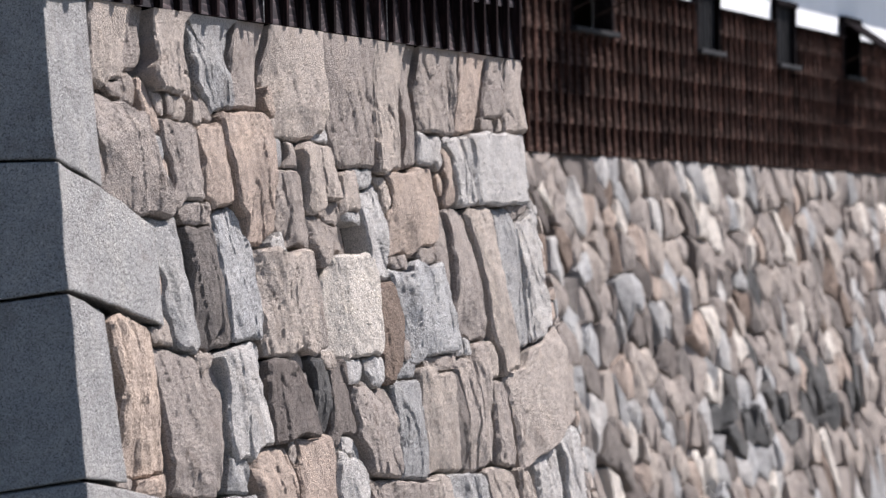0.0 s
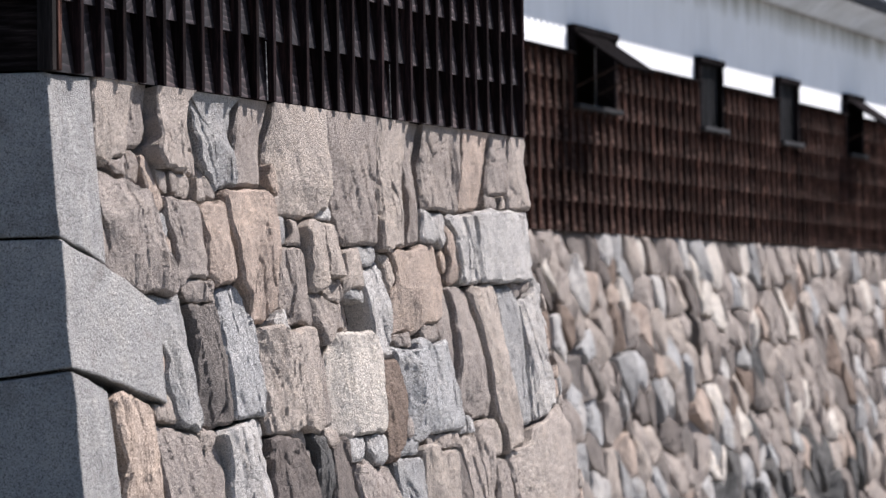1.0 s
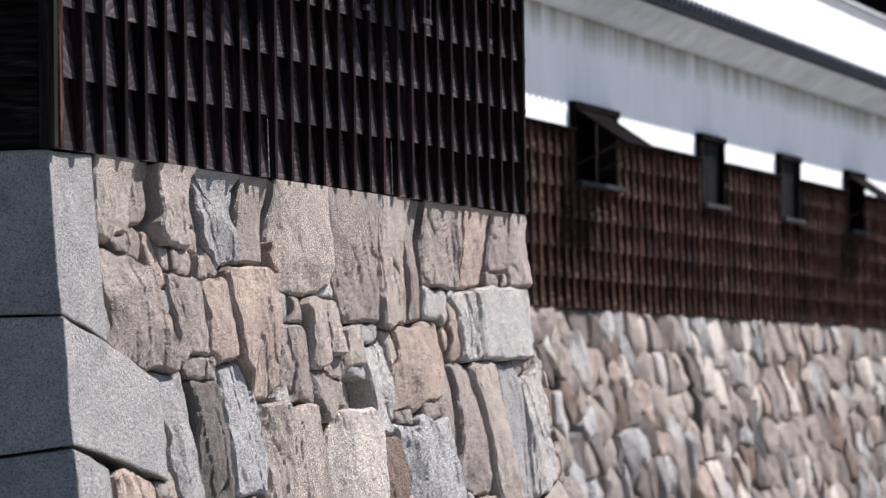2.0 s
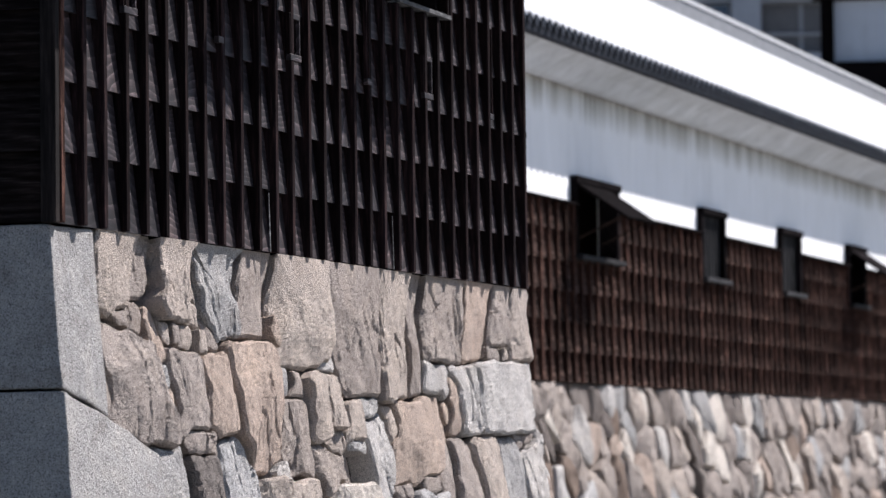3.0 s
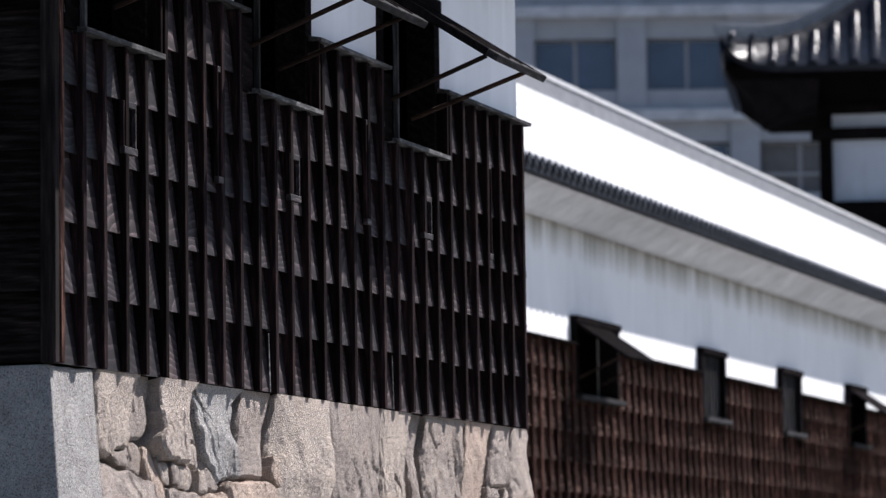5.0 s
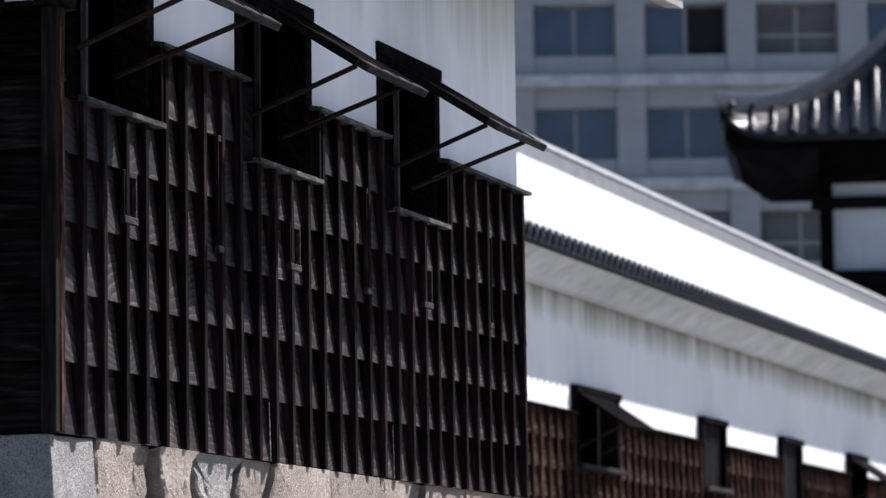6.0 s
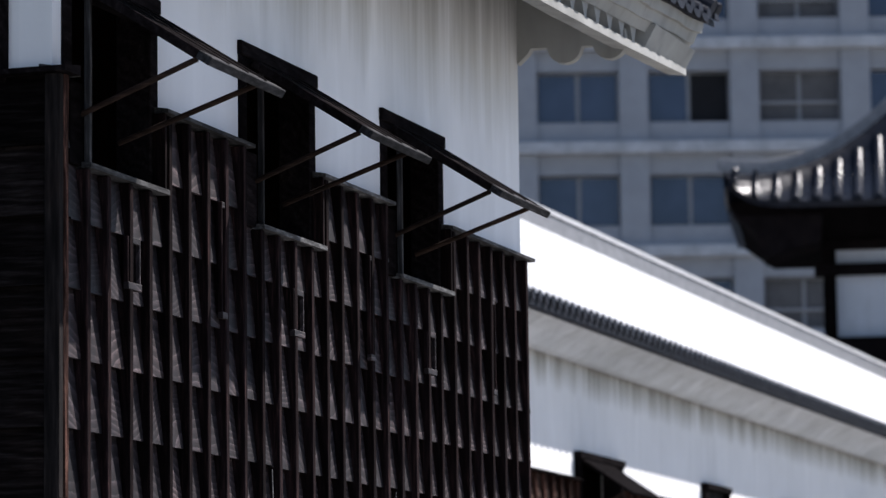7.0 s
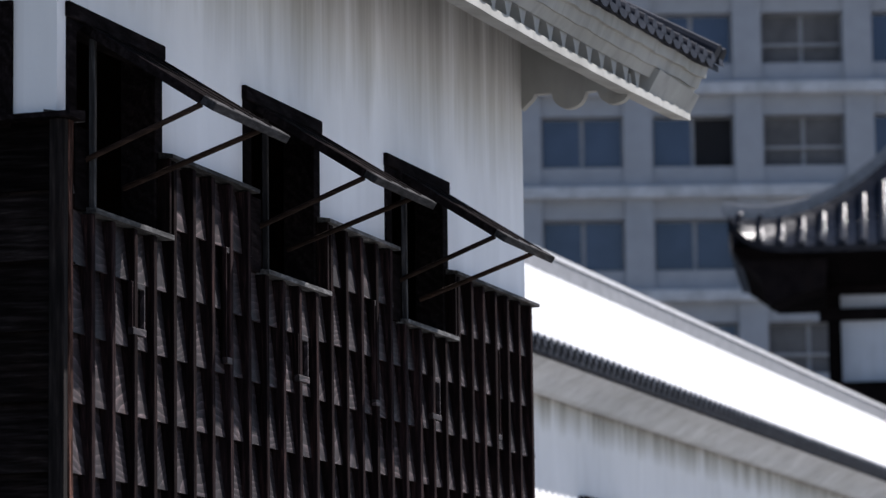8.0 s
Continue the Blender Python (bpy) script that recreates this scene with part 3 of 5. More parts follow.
lay_course([
    (28.68, 5.89, 0.39, 0.10, 0.39, 0.04, 0.03, "t", -0.03),
    (29.00, 5.89, 0.19, 0.09, 0.55, 0.00, 0.03, "b", -0.03),
    (23.52, 5.88, 0.17, 0.21, -0.58, -0.04, 0.31, "p", 0.02),
    (21.00, 5.93, 0.30, 0.09, -0.53, -0.00, -0.02, "t", -0.03),
    (21.20, 5.90, 0.18, 0.15, 0.22, 0.14, -0.17, "d", -0.06),
    (21.44, 5.82, 0.18, 0.26, -0.34, -0.18, -0.12, "p", 0.00),
    (21.57, 5.85, 0.24, 0.14, 0.02, -0.01, -0.06, "b", -0.02),
    (21.77, 5.84, 0.20, 0.13, 0.06, 0.01, -0.02, "t", -0.02),
    (21.96, 5.84, 0.27, 0.14, 0.22, -0.04, 0.10, "b", 0.00),
    (22.15, 5.81, 0.13, 0.17, -0.09, -0.19, -0.32, "b", 0.00),
    (22.36, 5.87, 0.18, 0.21, -0.02, -0.09, -0.04, "d", -0.08),
])
lay_course([
    (20.98, 5.53, 0.89, 0.64, -0.20, -0.16, -0.12, "t", 0.05),
    (21.87, 5.48, 0.51, 0.53, -0.05, 0.08, -0.05, "t", 0.03),
    (22.34, 5.48, 0.40, 0.49, 0.08, -0.09, 0.05, "p", 0.02),
    (23.05, 5.41, 0.82, 0.83, 0.06, 0.19, 0.04, "p", 0.05),
    (23.69, 5.19, 0.46, 0.53, 0.06, -0.03, 0.03, "t", 0.00),
    (24.40, 5.44, 0.75, 0.40, -0.07, 0.05, 0.08, "b", 0.05),
    (24.94, 5.31, 0.37, 0.27, 0.12, -0.02, 0.03, "b", 0.00),
    (25.43, 5.02, 0.45, 0.64, -0.02, 0.04, -0.00, "w", 0.02),
    (26.42, 5.19, 1.23, 0.60, 0.13, 0.00, 0.07, "p", 0.04),
    (28.71, 5.54, 1.46, 0.57, 0.05, 0.03, 0.01, "w", 0.06),
    (27.69, 5.49, 0.55, 0.52, -0.08, 0.11, 0.01, "w", 0.00),
    (27.36, 5.43, 0.24, 0.41, -0.00, 0.04, 0.01, "p", -0.02),
])
lay_course([
    (23.72, 5.58, 0.31, 0.16, -0.14, -0.10, 0.03, "g", -0.03),
    (23.88, 5.56, 0.19, 0.15, 0.45, -0.10, -0.08, "t", -0.04),
    (25.34, 5.41, 0.31, 0.13, -0.09, 0.07, 0.05, "g", -0.04),
    (25.77, 5.31, 0.23, 0.21, -0.25, 0.16, -0.06, "b", -0.02),
    (26.81, 5.67, 0.24, 0.22, -0.11, -0.20, -0.09, "w", 0.00),
    (27.09, 5.66, 0.25, 0.21, -0.15, 0.05, -0.03, "w", 0.00),
    (24.47, 5.72, 0.28, 0.10, -0.49, -0.05, 0.05, "w", 0.00),
])
lay_course([
    (23.36, 4.96, 0.25, 0.12, 0.01, -0.22, -0.01, "w", 0.02),
    (21.95, 5.16, 0.46, 0.17, 0.08, 0.03, -0.03, "t", -0.01),
    (22.14, 5.12, 0.21, 0.11, -0.77, 0.02, 0.05, "d", -0.08),
    (24.49, 5.17, 0.36, 0.16, 0.13, 0.03, 0.08, "d", -0.07),
    (24.96, 5.13, 0.34, 0.07, -0.26, 0.01, 0.02, "g", -0.05),
    (26.61, 4.86, 0.61, 0.13, -0.11, 0.07, 0.03, "t", -0.04),
    (25.92, 4.80, 0.29, 0.11, -0.06, -0.01, 0.06, "d", -0.06),
    (29.05, 5.17, 0.53, 0.11, 0.56, 0.05, 0.02, "t", -0.04),
])
lay_course([
    (21.43, 4.68, 0.42, 0.83, -0.01, 0.18, 0.03, "g", 0.02),
    (21.91, 4.69, 0.51, 0.79, 0.01, 0.07, 0.05, "d", 0.00),
    (22.50, 4.75, 0.53, 0.82, 0.09, -0.10, -0.00, "s", 0.03),
    (23.33, 4.55, 1.08, 0.68, 0.08, -0.02, 0.01, "b", 0.04),
    (23.96, 4.54, 0.27, 0.63, 0.11, 0.03, -0.03, "t", -0.01),
    (24.62, 4.92, 1.09, 0.31, -0.30, -0.01, -0.01, "t", -0.07),
    (24.65, 4.59, 0.91, 0.80, 0.27, -0.09, -0.01, "c", 0.06),
])
lay_course([
    (25.37, 4.29, 0.42, 0.71, 0.18, 0.15, 0.04, "r", 0.00),
    (26.30, 4.42, 1.12, 0.68, -0.14, 0.05, 0.05, "s", 0.05),
    (27.37, 4.72, 0.61, 0.97, 0.13, -0.19, -0.00, "t", 0.02),
    (26.98, 4.77, 0.28, 0.72, 0.11, 0.47, -0.24, "t", -0.08),
    (28.02, 4.56, 0.51, 1.34, 0.07, 0.27, 0.02, "b", 0.02),
    (28.54, 4.66, 0.50, 1.09, 0.15, -0.03, -0.00, "g", 0.00),
    (29.11, 4.68, 0.65, 0.98, 0.07, -0.11, 0.18, "w", 0.03),
])
lay_course([
    (20.57, 4.02, 0.62, 0.96, -0.04, 0.01, -0.02, "o", 0.02),
    (21.22, 3.83, 0.57, 0.95, 0.07, 0.08, -0.18, "t", 0.04),
    (21.67, 3.75, 0.36, 0.84, 0.14, 0.03, 0.04, "t", 0.00),
    (22.24, 3.93, 0.66, 0.69, -0.09, -0.08, 0.17, "w", 0.05),
    (23.07, 3.91, 0.81, 0.53, -0.28, -0.27, -0.01, "d", 0.02),
    (23.78, 3.88, 0.36, 0.44, 0.14, 0.31, -0.32, "k", -0.02),
    (24.08, 3.82, 0.34, 0.51, 0.33, -0.11, 0.09, "d", -0.03),
])
lay_course([
    (24.78, 3.60, 0.86, 0.63, -0.05, 0.07, -0.05, "t", 0.05),
    (25.50, 3.58, 0.59, 0.75, 0.17, -0.14, -0.05, "g", 0.02),
    (26.13, 3.61, 0.66, 0.75, 0.15, -0.04, -0.03, "b", 0.03),
    (26.63, 3.60, 0.39, 0.79, 0.05, -0.21, -0.07, "d", -0.02),
    (27.17, 3.63, 0.63, 0.86, 0.10, 0.07, 0.14, "b", 0.03),
    (27.68, 3.50, 0.51, 0.63, 0.13, -0.10, -0.10, "t", 0.00),
    (28.76, 3.67, 1.64, 0.77, 0.02, 0.06, 0.22, "b", 0.06),
])
lay_course([
    (21.66, 4.21, 0.23, 0.13, 0.05, 0.05, -0.04, "b", 0.00),
    (22.59, 4.21, 0.20, 0.16, -0.01, -0.05, -0.19, "g", -0.04),
    (23.96, 4.15, 0.26, 0.09, 0.09, 0.12, -0.05, "b", 0.00),
    (24.47, 4.02, 0.23, 0.10, 0.25, 0.10, -0.04, "w", -0.02),
    (24.89, 4.00, 0.26, 0.15, -0.00, 0.10, -0.09, "w", 0.01),
    (26.52, 4.02, 0.72, 0.14, -0.20, 0.06, -0.01, "t", -0.03),
    (25.58, 3.99, 0.49, 0.10, 0.06, 0.05, -0.02, "g", -0.04),
    (27.73, 3.99, 0.25, 0.20, 0.40, 0.08, -0.10, "b", -0.02),
    (28.35, 3.97, 0.37, 0.12, 0.36, 0.07, 0.04, "d", -0.05),
    (21.99, 3.46, 0.31, 0.25, 0.18, -0.08, -0.03, "g", -0.03),
    (20.62, 3.48, 0.49, 0.16, 0.07, 0.00, -0.01, "p", -0.02),
    (24.09, 3.53, 0.28, 0.20, -0.25, -0.04, -0.34, "w", -0.01),
])
lay_course([
    (22.58, 3.33, 0.74, 0.54, 0.18, -0.01, -0.04, "p", 0.03),
    (23.42, 3.32, 0.65, 0.63, 0.25, -0.01, -0.04, "p", 0.02),
    (24.02, 3.24, 0.47, 0.51, -0.05, -0.17, -0.06, "w", 0.02),
    (24.52, 3.07, 0.58, 0.40, 0.14, -0.08, -0.06, "t", 0.00),
    (25.20, 3.02, 0.78, 0.40, 0.13, 0.06, -0.08, "t", 0.02),
    (25.92, 2.98, 0.64, 0.45, 0.19, -0.04, -0.05, "b", 0.02),
    (26.66, 2.94, 0.81, 0.49, 0.10, -0.04, -0.06, "g", 0.02),
])
lay_course([
    (27.44, 2.90, 0.77, 0.54, -0.05, -0.05, -0.09, "b", 0.03),
    (28.11, 2.85, 0.54, 0.54, -0.07, -0.01, -0.09, "b", 0.00),
    (28.66, 2.87, 0.70, 0.66, 0.09, -0.02, 0.06, "w", 0.03),
    (29.33, 2.93, 0.64, 0.90, 0.14, 0.04, -0.01, "w", 0.02),
    (21.17, 3.19, 0.54, 0.37, 0.12, -0.00, -0.09, "t", 0.02),
    (21.80, 3.15, 0.67, 0.41, 0.15, 0.01, -0.05, "g", 0.02),
    (20.64, 3.22, 0.53, 0.35, 0.13, -0.04, -0.06, "b", 0.02),
])


def lower_and_small_stones():
    """Courses near the moat's foot, and small packing stones in the hollows."""
    rng = random.Random(4)
    packing.close(lambda yy, zz: (packing.owner == -1) & (yy > Y1 - 0.22 + BATTER * (ZB - zz)))
    packing.chips(rng, "bttgpwwb", 900)
    packing.lay(near_wall, XS, ZB)
    z_top = 2.62
    while z_top > 0.4:
        h = rng.uniform(0.7, 0.95)
        y = Y0 + 0.8
        while y < Y1 + 0.3:
            w = rng.uniform(0.5, 1.1)
            lay_stone(near_wall, XS, ZB, y + w / 2, z_top - h / 2, w, h, box_outline(w, h, 0.2), rng.choice("bbtgp"), rng.randrange(9999), 0.0)
            y += w
        z_top -= h


lower_and_small_stones()


# ---- far stone wall ----
far_wall = tagged(empty("stone_wall_far"), "long battered dry stone wall under the wing, grey and beige granite", "stone wall", kind="structure")
FXS = XF - 0.06
bm = bmesh.new()
hull(bm, [(FXS - 0.2, Y1 - 1, FZB), (FXS - 0.2, FY1, FZB), (-13.0, FY1, FZB), (-13.0, Y1 - 1, FZB),
          (FXS - 0.2 + BATTER * FZB, Y1 - 1, 0), (FXS - 0.2 + BATTER * FZB, FY1, 0), (-13.0, FY1, 0), (-13.0, Y1 - 1, 0)])
bmesh.ops.recalc_face_normals(bm, faces=bm.faces)
part("core", bm, EARTH, far_wall, "dark packed earth behind the stones")


def far_stones():
    """Upright leaning stones packed cell by cell; the stretch in view as single stones, the rest joined."""
    rng = random.Random(11)
    tall, lean = 1.02, -0.22
    seeds = []
    row = 0
    z = FZB - 0.26
    while z > 0.2:
        step = rng.uniform(0.54, 0.68)
        y = 37.0 + rng.uniform(0, 0.5)
        while y < 81:
            w = rng.choice((0.38, 0.48, 0.58, 0.70, 0.85, 1.1)) * rng.uniform(0.85, 1.15)
            dz = (rng.uniform(-0.15, 0.15) + 0.22 * noise.noise((y * 0.5, row * 3.3, 0.5))) if row else rng.uniform(-0.05, 0.03)
            zz = z + dz
            if row == 0 or rng.random() > 0.10:
                seeds.append((y + w / 2 - lean * zz, zz * tall, y + w / 2, zz, row))
            if rng.random() < 0.22:
                sy, sz = y + rng.uniform(-0.2, 0.2), zz - rng.uniform(0.22, 0.34)
                seeds.append((sy - lean * sz, sz * tall, sy, sz, row))
            y += w
        z -= step
        row += 1
    buckets = {}
    for s in seeds:
        buckets.setdefault((int(s[0] / 1.6), int(s[1] / 1.3)), []).append(s)
    count = 0
    loose = {}
    for s in seeds:
        bx, by = int(s[0] / 1.6), int(s[1] / 1.3)
        near = [q for i in (-1, 0, 1) for j in (-1, 0, 1) for q in buckets.get((bx + i, by + j), []) if q is not s]
        near.sort(key=lambda q: (q[0] - s[0]) ** 2 + (q[1] - s[1]) ** 2)
        poly = cell_of(s, near[:18], 1.0)
        if len(poly) < 3:
            continue
        outline = []
        for (ax, ay), (cx, cy) in zip(poly, poly[1:] + poly[:1]):
            for t in (0.06, 0.35, 0.65, 0.94):
                px, py = ax + t * (cx - ax), ay + t * (cy - ay)
                k = 0.965 + rng.uniform(-0.03, 0.015)
                zz = py * k / tall
                yy = px * k + lean * zz
                outline.append((yy, min(zz, FZB - 0.004 - s[3])))
        size = max(abs(p[0]) for p in outline)
        tone = rng.choice("ttcbbgtdwbptdwtrtgsbcdtt")
        stain = (s[2] - 61.0) ** 2 / 40 + (s[3] - 2.0) ** 2 / 0.36
        if (stain < 1 and rng.random() < 0.62) or rng.random() < 0.012:
            tone = "k"
        drab = noise.noise((s[2] * 7.7, s[3] * 7.7, 0.0))
        if s[2] > 57 and tone in "bcwp" and drab > 0.05:
            tone = "d" if drab > 0.35 else "t"
        seed = rng.randrange(99999)
        me = stone_mesh("stone", outline, seed, 0.065, 0.35, 0.013)
        m = on_face(FXS, FZB, s[2], s[3], rng.uniform(-0.035, 0.04))
        if count < 300 and 47.5 < s[2] < 66 and s[3] > 1.6:
            me.materials.append(STONE[tone])
            ob = new("stone", me)
            ob.parent = far_wall
            ob.matrix_local = m
            count += 1
        else:
            verts, faces = loose.setdefault(tone, ([], []))
            k = len(verts)
            verts += [tuple(m @ v.co) for v in me.vertices]
            faces += [[k + i for i in p.vertices] for p in me.polygons]
            bpy.data.meshes.remove(me)
    for tone, (verts, faces) in loose.items():
        me = bpy.data.meshes.new("wall_stones")
        me.from_pydata(verts, [], faces)
        me.materials.append(STONE[tone])
        ob = new("wall_stones", me)
        ob.parent = far_wall
        ob["kind"] = "stuff"


# ---- near turret ----
turret = tagged(empty("corner_turret"), "single-storey castle turret, white plaster over dark timber boards, shutters propped open", "castle turret")
WINS = [(20.19, 21.57), (23.12, 24.50), (26.05, 27.43)]
SZ, LZ = EYE + 3.53, EYE + 4.79
XP = -0.10                    # plaster face
PITCH = 2.93 / 9
ROW = 0.426


def lap_boards(parent, y0, y1, z0, z1, row, x_lip, x_in, cuts, cut_z, board, seed, joint=1.97):
    """Lapped boards in rows along y; above cut_z they stop at the openings in cuts."""
    rng = random.Random(seed)
    k = 0
    while z0 + k * row < z1 - 0.05:
        a, b = z0 + k * row, min(z0 + (k + 1) * row + 0.03, z1)
        spans = [(y0, y1)]
        if b > cut_z + 0.06:
            spans, start = [], y0
            for c0, c1 in cuts:
                spans.append((start, c0))
                start = c1
            spans.append((start, y1))
        runs = [(s0, s1, b) for s0, s1 in spans]
        if a < cut_z - 0.06 < b:
            runs += [(c0, c1, cut_z - 0.02) for c0, c1 in cuts]
        for s0, s1, b in runs:
            at = s0
            while at < s1 - 0.02:
                to = min(s1, at + joint * rng.choice((0.8, 1.0, 1.2)))
                if s1 - to < 0.4:
                    to = s1
                dx = rng.uniform(-0.004, 0.004)
                lip = a + rng.uniform(-0.006, 0.006)
                t = (b - a) / (row + 0.03)
                xi = x_lip + (x_in - x_lip) * t
                sweep_y("board", [(x_lip + dx, lip), (xi + dx, b), (xi - 0.018 + dx, b), (x_lip - 0.022 + dx, lip)], at + 0.001, to - 0.001, board, parent)
                at = to
        k += 1


def cap_profile(x, z, reach=0.018):
    return [(x - 0.16, z + 0.02), (x + reach, z - 0.010), (x + reach, z - 0.036), (x - 0.16, z - 0.040)]


# boards, battens, cap
lap_boards(turret, Y0 + 0.012, Y1, ZB, ZT - 0.03, ROW, -0.040, -0.095, [(a - 0.02, b + 0.02) for a, b in WINS], SZ, BOARD, 3)


def battens(parent, y0, y1, pitch, z0, z_hi, z_lo, cuts, x_front, depth, width, material):
    rng = random.Random(5)
    n = int(round((y1 - y0) / pitch))
    meshes = {}
    for i in range(n + 1):
        y = y0 + i * pitch
        top = z_hi
        for c0, c1 in cuts:
            if c0 - 0.03 < y < c1 + 0.03:
                top = z_lo
        if top not in meshes:
            bm = bmesh.new()
            brick(bm, x_front - depth, x_front, -width / 2, width / 2, 0.0, top - z0, 0.006)
            me = bpy.data.meshes.new("batten")
            bm.to_mesh(me)
            bm.free()
            me.materials.append(material)
            meshes[top] = me
        ob = new("batten", meshes[top])
        ob.parent = parent
        if i == 0 and material is BATTEN:
            ob.material_slots[0].link = "OBJECT"
            ob.material_slots[0].material = FARBATTEN
        ob.matrix_local = pose(rng.uniform(-0.003, 0.003), y + rng.uniform(-0.006, 0.006), z0, rng.uniform(-0.15, 0.15), 0, 0)


battens(turret, Y0 + 0.03, Y1 - 0.035, PITCH, ZB - 0.004, ZT - 0.046, SZ - 0.036, WINS, 0.0, 0.10, 0.058, BATTEN)
edges = [Y0 - 0.03] + [v for w in WINS for v in w] + [Y1 + 0.015]
for a, b in zip(edges[::2], edges[1::2]):
    sweep_y("cap", cap_profile(0, ZT), a, b, SILL, turret, "thin grey weathered cap board")
# corner post and end face
block("corner_post", (-0.105, -0.006, Y0 - 0.07, Y0 - 0.001, ZB - 0.01, ZT - 0.046), POST, turret, "dark grey-brown corner post", 0.008)
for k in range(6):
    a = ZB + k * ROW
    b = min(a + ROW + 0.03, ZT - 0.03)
    sweep_x("board", [(Y0 - 0.045, a), (Y0 + 0.005, b), (Y0 + 0.025, b), (Y0 - 0.02, a)], -9.0, -0.106, SHADEDBOARD, turret)
# frame black in place of sill grey dims the cap on the shaded end
sweep_x("cap", [(Y0 + 0.12, ZT + 0.02), (Y0 - 0.11, ZT - 0.012), (Y0 - 0.11, ZT - 0.045), (Y0 + 0.12, ZT - 0.045)], -9.0, 0.05, FRAME, turret, "thin weathered cap board, darkened for the end face's shade")
# two pale splinters hanging from the battens
for y, z in ((23.45, 6.46), (26.03, 6.46)):
    bm = bmesh.new()
    hull(bm, [(0.0, y, z), (0.0, y + 0.018, z), (0.006, y + 0.018, z), (0.006, y, z), (0.004, y - 0.03, z + 0.40), (0.004, y - 0.02, z + 0.40), (0.009, y - 0.02, z + 0.40), (0.009, y - 0.03, z + 0.40)])
    bmesh.ops.recalc_face_normals(bm, faces=bm.faces)
    part("splinter", bm, SILL, turret, "pale split of weathered wood")
# foot beam behind the boards
block("sill_beam", (-0.5, -0.12, Y0 + 0.05, Y1 - 0.05, ZB, ZB + 0.2), FRAME, turret, "heavy dark ground beam", 0.01)

# plaster walls with real openings
WT = 0.22
EAVE = EYE + 6.05
pierced_wall("plaster_wall", XP - WT, XP, Y0 + 0.03, Y1 - 0.03, ZB + 0.2, EAVE + 0.5, [(a - 0.02, b + 0.06) for a, b in WINS], SZ - 0.06, LZ - 0.02, TURRETPLASTER, turret, "white lime plaster wall with streaks, darker towards the eave")
EX0, EX1 = -1.7, -0.40        # window in the end wall
block("end_wall", (EX1, XP - WT, Y0 + 0.03, Y0 + 0.25, ZB + 0.2, EAVE + 0.5), PLASTER, turret, "white lime plaster end wall", 0.0)
block("end_wall", (-9.0, EX0, Y0 + 0.03, Y0 + 0.25, ZB + 0.2, EAVE + 0.5), PLASTER, turret, "white lime plaster end wall", 0.0)
block("end_wall", (EX0, EX1, Y0 + 0.03, Y0 + 0.25, ZB + 0.2, SZ), PLASTER, turret, "white lime plaster end wall", 0.0)
block("end_wall", (EX0, EX1, Y0 + 0.03, Y0 + 0.25, LZ, EAVE + 0.5), PLASTER, turret, "white lime plaster end wall", 0.0)
block("end_window_frame", (EX1 - 0.10, EX1 + 0.012, Y0 + 0.0, Y0 + 0.26, SZ, LZ), FRAME, turret, "black timber window jamb", 0.006)
block("back_wall", (-9.2, -9.0, Y0, Y1, ZB, EAVE + 0.5), PLASTER, turret, "white lime plaster back wall", 0.0)
block("gable_wall", (-9.0, XP - WT - 0.002, Y1 - 0.25, Y1 - 0.03, ZB, EAVE + 0.5), PLASTER, turret, "white lime plaster gable wall", 0.0)
block("inner_floor", (-9.0, XP - WT, Y0 + 0.25, Y1 - 0.38, ZB + 0.2, ZB + 0.3), INSIDE, turret, "dark plank floor inside", 0.0)
block("inner_lining", (-3.1, -3.0, Y0 + 0.25, Y1 - 0.38, ZB + 0.3, EAVE + 0.5), INSIDE, turret, "dark timber partition inside", 0.0)
block("inner_lining", (-8.9, XP - WT - 0.02, Y1 - 0.37, Y1 - 0.26, ZB + 0.3, EAVE + 0.3), INSIDE, turret, "red-brown timber lining inside", 0.0)
block("inner_ceiling", (-9.0, XP - WT, Y0 + 0.25, Y1 - 0.38, EAVE + 0.3, EAVE + 0.4), INSIDE, turret, "dark ceiling boards inside", 0.0)


